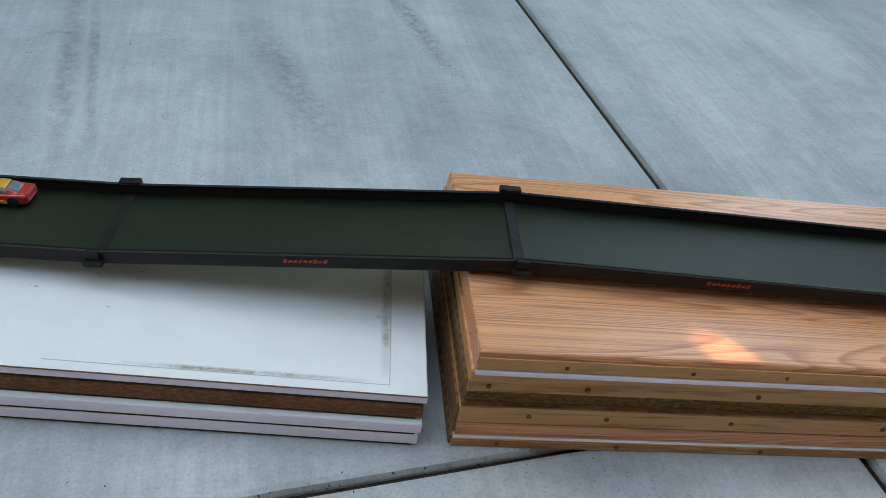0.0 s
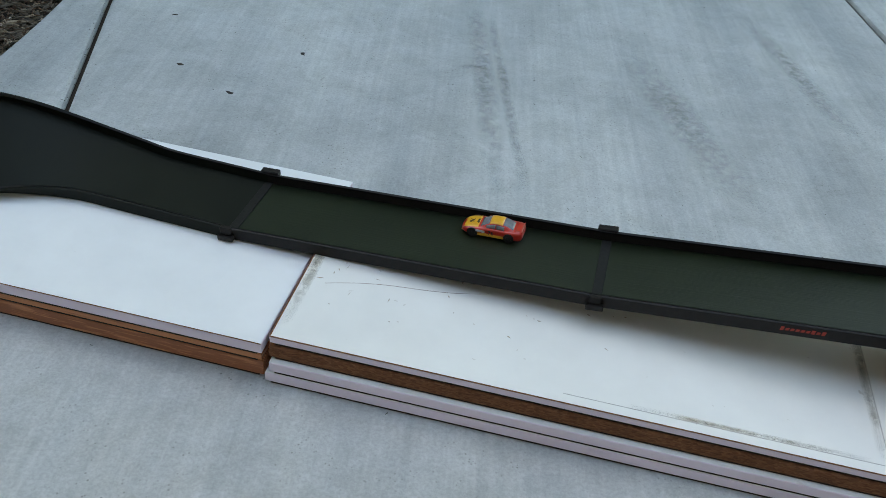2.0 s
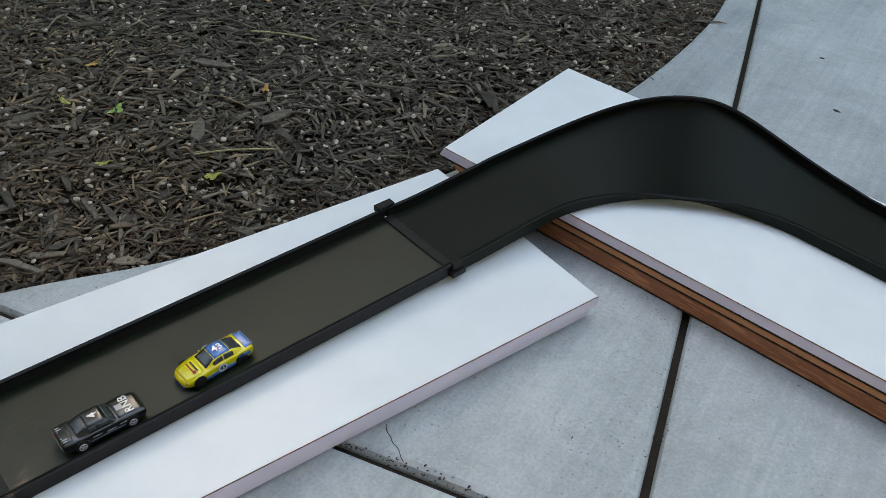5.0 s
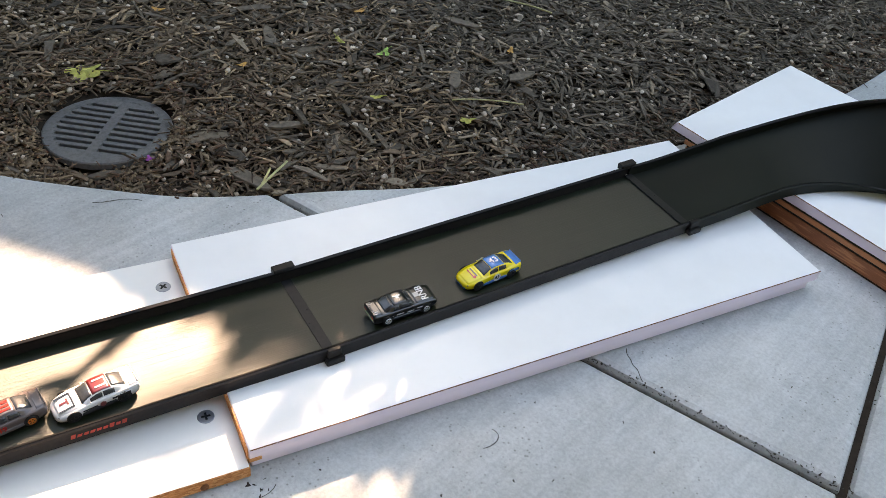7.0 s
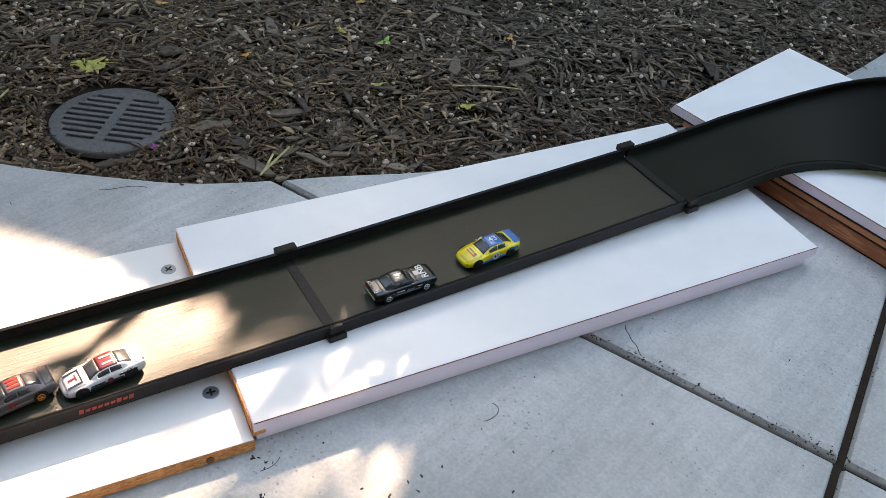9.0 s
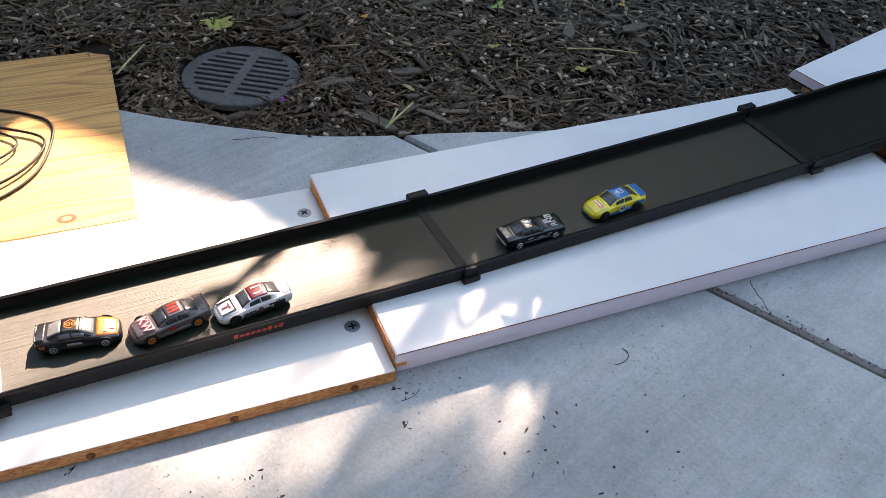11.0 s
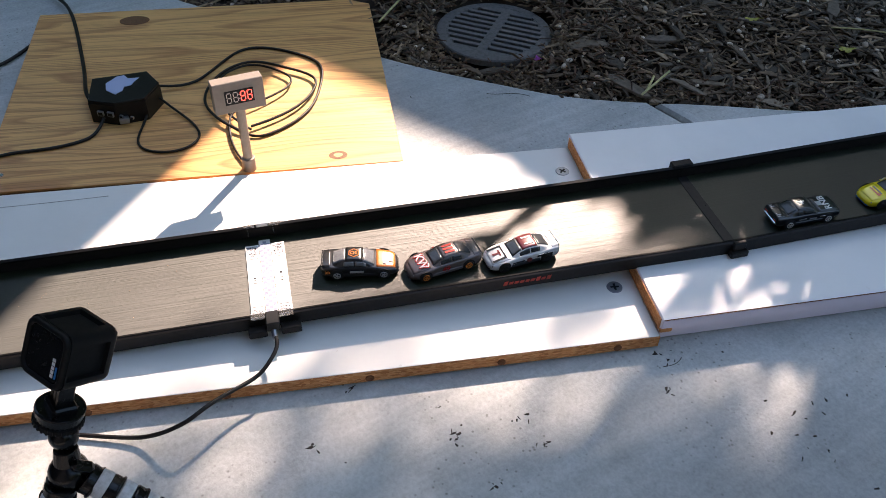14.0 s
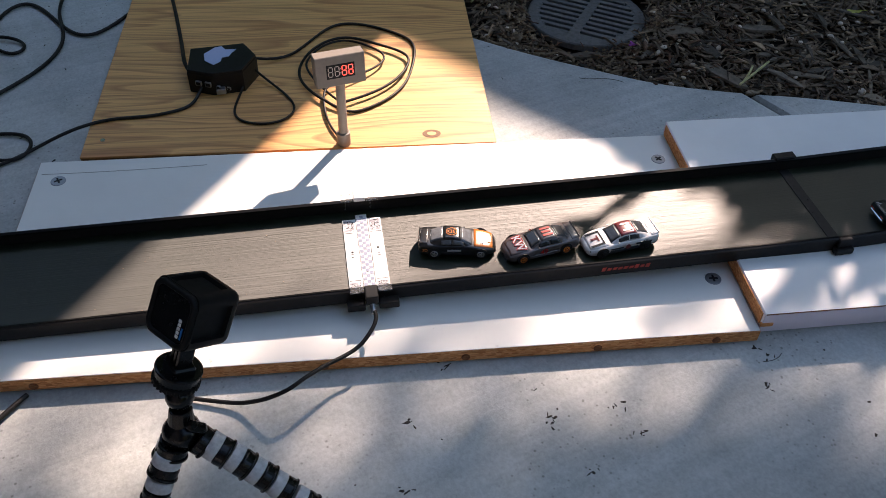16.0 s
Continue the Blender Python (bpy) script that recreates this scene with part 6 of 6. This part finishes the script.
ball(head_c + (hub_c - head_c) * 0.42, 0.0108, CAM_GLOSS, "ball_joint")
part("neck", bm_cyl(0.0088, 0.0105, 0, 0.016, 20, 0.001), CAM_GLOSS, pod, matrix=tilted(head_c + (hub_c - head_c) * 0.62, hub_c - head_c))
ball(hub_c, 0.0150, CAM_GLOSS, "hub", 0.85)
part("lever", bm_box(-0.0050, 0.0050, -0.0035, 0.0035, 0, 0.017, 0.0028), CAM_GLOSS, pod, matrix=tilted(hub_c + Vector((0.008, 0.004, 0.016)), (0.2, 0.75, -0.55)))
for foot in (Vector((-1.276, -0.509, 0.012)), Vector((-1.339, -0.658, 0.012)), Vector((-1.372, -0.641, 0.012))):
    path = foot - hub_c
    n = int(path.length / 0.0175)
    bend = Vector((0, 0, 0.010))
    for k in range(1, n + 1):
        f = k / n
        p = hub_c + path * f + bend * math.sin(math.pi * f)
        r = 0.0118 - 0.0022 * f
        d = path.normalized()
        lk = tilted(p, d) @ Matrix.Rotation(radians(7 * math.sin(2.3 * k)), 4, "X")
        seg = bm_cyl(r * 1.04, r * 1.0, -0.0050, 0.0046, 32, 0.0014)
        join(seg, bm_cyl(r * 1.12, r * 1.12, 0.0022, 0.0046, 32, 0.0009))
        part("leg_segment", seg, CAM_GLOSS, pod, matrix=lk)
        if k > 1:
            part("leg_ring", bm_cyl(r * 0.98, r * 1.03, -0.0046, 0.0046, 32, 0.0009), GREY_RING, pod, smooth=True, matrix=tilted(p - path * (0.5 / n), d))
    ball(foot, 0.0115, CAM_BLACK, "foot")

# ---------------------------------------------------------------- fallen leaves, litter and specks
LEAF_YELLOW = make_mulch("yellow_green_leaf", [(0.38, 0.38, 0.08), (0.45, 0.44, 0.13)])
LEAF_GREEN = make_mulch("fresh_green_leaf", [(0.22, 0.38, 0.09), (0.28, 0.44, 0.12)])
LEAF_ORANGE = make_mulch("orange_leaf", [(0.55, 0.26, 0.06), (0.6, 0.35, 0.12)])
rl = random.Random(21)


def fallen_leaf(x, y, r, mat, lobes, label, squash=1.0):
    """A small lobed leaf, slightly curled, lying on the mulch."""
    t = thing("fallen_leaf", Matrix.Translation((x, y, bed_height(x, y) + 0.016)) @ Euler((rl.uniform(-0.3, 0.3), rl.uniform(-0.3, 0.3), rl.uniform(0, 6.28))).to_matrix().to_4x4(), label, "leaf", "fallen leaves")
    n = lobes * 4
    bm = bmesh.new()
    rim = []
    for i in range(n):
        a = 6.28319 * i / n
        rr = r * (0.55 + 0.45 * abs(math.cos(a * lobes / 2)) ** 0.8) * rl.uniform(0.9, 1.1)
        rim.append((rr * math.cos(a), rr * math.sin(a) * squash, 0.18 * rr * math.cos(2 * a) + rl.uniform(-0.0008, 0.0008)))
    top = [bm.verts.new(p) for p in rim]
    c0 = bm.verts.new((0, 0, 0.0012))
    for i in range(n):
        bm.faces.new((top[i], top[(i + 1) % n], c0))
    r2 = bmesh.ops.extrude_face_region(bm, geom=bm.faces[:])
    bmesh.ops.translate(bm, vec=(0, 0, -0.0005), verts=[v for v in r2["geom"] if isinstance(v, bmesh.types.BMVert)])
    part("blade", bm, mat, t)
    tube("stalk", [(r * 0.2, 0, 0.001), (-r * 0.8, 0, 0.001), (-r * 1.5, r * 0.2, 0.002)], 0.0005, mat, t)
    return t


for x, y, r, mat, lobes, lab, sq in (
        (-2.022, 0.177, 0.030, LEAF_YELLOW, 5, "withered yellow-green leaf beside the drain grate", 0.75),
        (-1.792, 0.583, 0.014, LEAF_GREEN, 4, "small fresh green clover leaf on the mulch", 1.0),
        (-1.580, 0.566, 0.014, LEAF_YELLOW, 5, "small yellow-green sprout in the mulch", 0.8),
        (-1.696, 0.480, 0.011, LEAF_YELLOW, 5, "small yellow-green sprout in the mulch", 0.7),
        (-1.863, 0.551, 0.012, LEAF_YELLOW, 3, "pale yellow-green sprout in the mulch", 0.5),
        (-1.894, 0.372, 0.014, LEAF_ORANGE, 2, "curled tan leaf on the mulch", 0.6),
        (-2.134, 0.377, 0.015, LEAF_ORANGE, 2, "small orange leaf on the mulch", 0.6),
        (-1.929, 0.654, 0.012, LEAF_ORANGE, 3, "small orange leaf on the mulch", 0.7),
        (-1.668, 0.772, 0.009, LEAF_ORANGE, 3, "small orange leaf on the mulch", 0.7),
        (-2.024, 1.051, 0.018, LEAF_YELLOW, 4, "yellow leaf farther back on the mulch", 0.7),
        (-1.897, 1.028, 0.016, LEAF_ORANGE, 4, "pale tan leaf on the mulch", 0.7)):
    fallen_leaf(x, y, r, mat, lobes, lab, sq)

SPECK = make_mulch("dark_litter", [(0.02, 0.018, 0.015), (0.06, 0.05, 0.04), (0.035, 0.03, 0.028)])
sv, sf = [], []


def speck(x, y, L, w, a):
    """A scrap of litter: an uneven flat fan with a raised middle."""
    k = len(sv)
    c, s = math.cos(a), math.sin(a)
    n = 7
    for j in range(n):
        r = rl.uniform(0.45, 1.15)
        u, q = r * L * math.cos(6.283 * j / n), r * w * math.sin(6.283 * j / n) + 0.25 * w * math.sin(3 * j)
        sv.append((x + u * c - q * s, y + u * s + q * c, 0.0001))
    sv.append((x, y, 0.0004 + 0.3 * w))
    sf.extend([(k + j, k + (j + 1) % n, k + n) for j in range(n)])


for x, y in ((-0.987, 1.608), (-0.912, 1.401), (-0.8, 1.32), (-0.706, 1.502)):
    speck(x, y, 0.008, 0.005, rl.uniform(0, 3))
for i in range(520):
    x, y = rl.uniform(-1.6, 1.2), rl.uniform(-0.7, 2.2)
    if inside_bed(x, y):
        continue
    speck(x, y, rl.uniform(0.0007, 0.0035), rl.uniform(0.0004, 0.0013), rl.uniform(0, 3.1))
for cx, cy, n, r in ((-1.303, -0.291, 9, 0.006), (-1.287, -0.236, 5, 0.004), (-1.254, -0.234, 5, 0.004), (-1.241, -0.298, 5, 0.004), (-1.278, -0.066, 9, 0.006), (-1.241, -0.094, 5, 0.004), (-1.298, -0.451, 5, 0.004), (-1.403, -0.359, 5, 0.004), (-1.356, -0.418, 5, 0.004), (-1.142, -0.032, 8, 0.018), (-1.12, 0.01, 8, 0.03), (-1.05, 0.1, 10, 0.08), (-2.05, -0.62, 16, 0.1), (-1.9, -0.02, 10, 0.05)):
    for i in range(n):
        speck(cx + rl.gauss(0, r), cy + rl.gauss(0, r), rl.uniform(0.0012, 0.004), rl.uniform(0.0006, 0.0018), rl.uniform(0, 3.1))
for i in range(420):
    y = rl.uniform(-0.6, 2.2)
    x = seam_2(y) + rl.gauss(0, 0.0042)
    if i % 2:
        x = rl.uniform(-1.6, 1.0)
        y = seam_a(x) + rl.gauss(0, 0.0042)
    speck(x, y, rl.uniform(0.0006, 0.0022), rl.uniform(0.0006, 0.0016), rl.uniform(0, 3.1))
for i in range(130):
    x = rl.uniform(-1.2, -0.86)
    y = seam_a(x) + rl.gauss(0.003, 0.0035 + 0.0015 * math.sin(40 * x))
    speck(x, y, rl.uniform(0.0006, 0.0024), rl.uniform(0.0006, 0.0018), rl.uniform(0, 3.1))
tagged(mesh_object("litter", sv, sf, SPECK), "dark specks of dirt and bark on the concrete", "litter", kind="stuff")
for pts in ([(-1.268, -0.076), (-1.262, -0.062), (-1.268, -0.052)], [(-1.425, -0.360), (-1.412, -0.352), (-1.405, -0.338)],
            [(-1.16, 0.13), (-1.152, 0.145), (-1.158, 0.16), (-1.17, 0.155)], [(-1.73, 0.09), (-1.755, 0.075), (-1.75, 0.055), (-1.765, 0.04)], [(-1.63, -0.03), (-1.64, -0.055), (-1.652, -0.06)]):
    t = thing("twig", Matrix(), "thin dry twig lying on the concrete", "twig", "dry twigs")
    tube("stem", [(x, y, 0.0008) for x, y in pts], 0.00034, SPECK, t)

STRAW = make_mulch("dry_straw", [(0.5, 0.45, 0.22), (0.42, 0.4, 0.2)])
for a, b in (((-1.625, 0.198, 0.030), (-1.645, 0.264, 0.036)), ((-1.969, -0.022, 0.030), (-2.015, 0.047, 0.036)), ((-1.627, 0.205, 0.030), (-1.646, 0.236, 0.036))):
    t = thing("grass_blade", Matrix(), "dry pale grass blade lying on the mulch", "grass blade", "dry grass blades")
    tube("blade", [a, Vector(a).lerp(Vector(b), 0.5) + Vector((0.003, 0, 0.004)), b], 0.0016, STRAW, t)
for pts, r in (([(-1.850, 0.910, 0.034), (-1.80, 0.938, 0.040), (-1.76, 0.955, 0.038), (-1.727, 0.968, 0.034)], 0.0016),
               ([(-1.622, 0.573, 0.034), (-1.59, 0.61, 0.040), (-1.541, 0.653, 0.036)], 0.0012), ([(-1.941, 1.099, 0.034), (-1.91, 1.07, 0.05), (-1.881, 1.053, 0.036)], 0.003)):
    t = thing("dry_twig", Matrix(), "long pale dry twig lying on the mulch", "twig", "twigs on the mulch")
    tube("stem", pts, r, STRAW, t)
for x, y, L, w, turn in ((-1.68, 0.226, 0.042, 0.011, 10), (-1.73, 0.33, 0.03, 0.009, 60), (-1.66, 0.62, 0.034, 0.010, 130), (-1.79, 0.78, 0.036, 0.010, 20), (-1.60, 0.72, 0.03, 0.011, 80), (-1.95, 0.47, 0.036, 0.010, 150)):
    t = thing("bark_piece", Matrix.Translation((x, y, bed_height(x, y) + 0.015)) @ Matrix.Rotation(radians(turn), 4, "Z"), "large dark strip of bark on the mulch", "bark piece", "bark pieces")
    part("strip", bm_poly([(-L, -w * 0.4), (-L * 0.4, -w), (L * 0.7, -w * 0.7), (L, w * 0.1), (L * 0.5, w * 0.8), (-L * 0.6, w)], 0, 0.004, 0.001), DARK_MULCH, t)
crack = thing("paving_crack", Matrix(), "thin dark crack in the concrete beside a joint", "crack")
tube("line", [(-1.140, 0.366, 0.0001), (-1.134, 0.357, 0.0001), (-1.127, 0.357, 0.0001), (-1.121, 0.349, 0.0001), (-1.111, 0.349, 0.0001), (-1.105, 0.341, 0.0001), (-1.098, 0.337, 0.0001)], 0.00045, SPECK, crack)
petal = thing("petal", Matrix.Translation((-1.776, 0.133, 0.024)), "small fallen purple petal on the mulch", "petal")
PURPLE = make_mulch("purple_petal", [(0.20, 0.04, 0.20), (0.32, 0.08, 0.33), (0.26, 0.06, 0.22)])
for dx, dy, size, turn, tip in ((0, 0, 0.0048, 10, 25), (0.0035, 0.0030, 0.0036, 80, -30), (-0.0040, 0.0015, 0.0034, 150, 20), (0.0020, -0.0042, 0.0030, 200, -15)):
    part("blade", bm_poly([(-size, 0), (-0.3 * size, 0.55 * size), (0.7 * size, 0.5 * size), (size, -0.1 * size), (0.2 * size, -0.6 * size)], 0, 0.0006), PURPLE, petal,
         matrix=Matrix.Translation((dx, dy, 0.001)) @ Matrix.Rotation(radians(turn), 4, "Z") @ Matrix.Rotation(radians(tip), 4, "X"))

# dry tan soil showing round the drain grate
DRY_SOIL = make_mulch("dry_tan_soil", [(0.26, 0.19, 0.12), (0.18, 0.13, 0.085), (0.34, 0.26, 0.17), (0.12, 0.09, 0.065)])
gv2, gf2 = [], []
rd = random.Random(8)
for cx, cy, r, n in ((-1.898, 0.019, 0.035, 700), (-1.815, 0.200, 0.018, 260), (-1.790, 0.102, 0.02, 260)):
    for i in range(n):
        x, y = rd.gauss(cx, r), rd.gauss(cy, r)
        if not inside_bed(x, y) or math.hypot(x + 1.897, y - 0.14) < 0.094:
            continue
        z0, q = bed_height(x, y) + rd.uniform(0.006, 0.018), rd.uniform(0.0012, 0.0042)
        k = len(gv2)
        a = rd.uniform(0, 2)
        for j in range(4):
            gv2.append((x + q * math.cos(a + 1.57 * j) * rd.uniform(0.6, 1.2), y + q * math.sin(a + 1.57 * j) * rd.uniform(0.6, 1.2), z0 - 0.001))
        gv2.append((x, y, z0 + q * 0.6))
        gf2 += [(k + j, k + (j + 1) % 4, k + 4) for j in range(4)]
tagged(mesh_object("soil_crumbs", gv2, gf2, DRY_SOIL), "dry tan soil crumbs round the drain grate", "soil", kind="stuff")

# pale flakes of dust on the last stretch of track
fv, ff = [], []
for i in range(46):
    p = LEG_E @ Vector((-rd.uniform(0.30, 0.78), rd.uniform(0.015, 0.118), 0.0006))
    q, a, k = rd.uniform(0.0003, 0.0008), rd.uniform(0, 3), len(fv)
    for j in range(4):
        fv.append(p + Vector((q * math.cos(a + 1.57 * j) * rd.uniform(0.5, 1.3), q * math.sin(a + 1.57 * j), 0)))
    ff.append((k, k + 1, k + 2, k + 3))
tagged(mesh_object("dust_flakes", fv, ff, DRY_SOIL), "pale flakes of dust on the black track", "dust", kind="stuff")
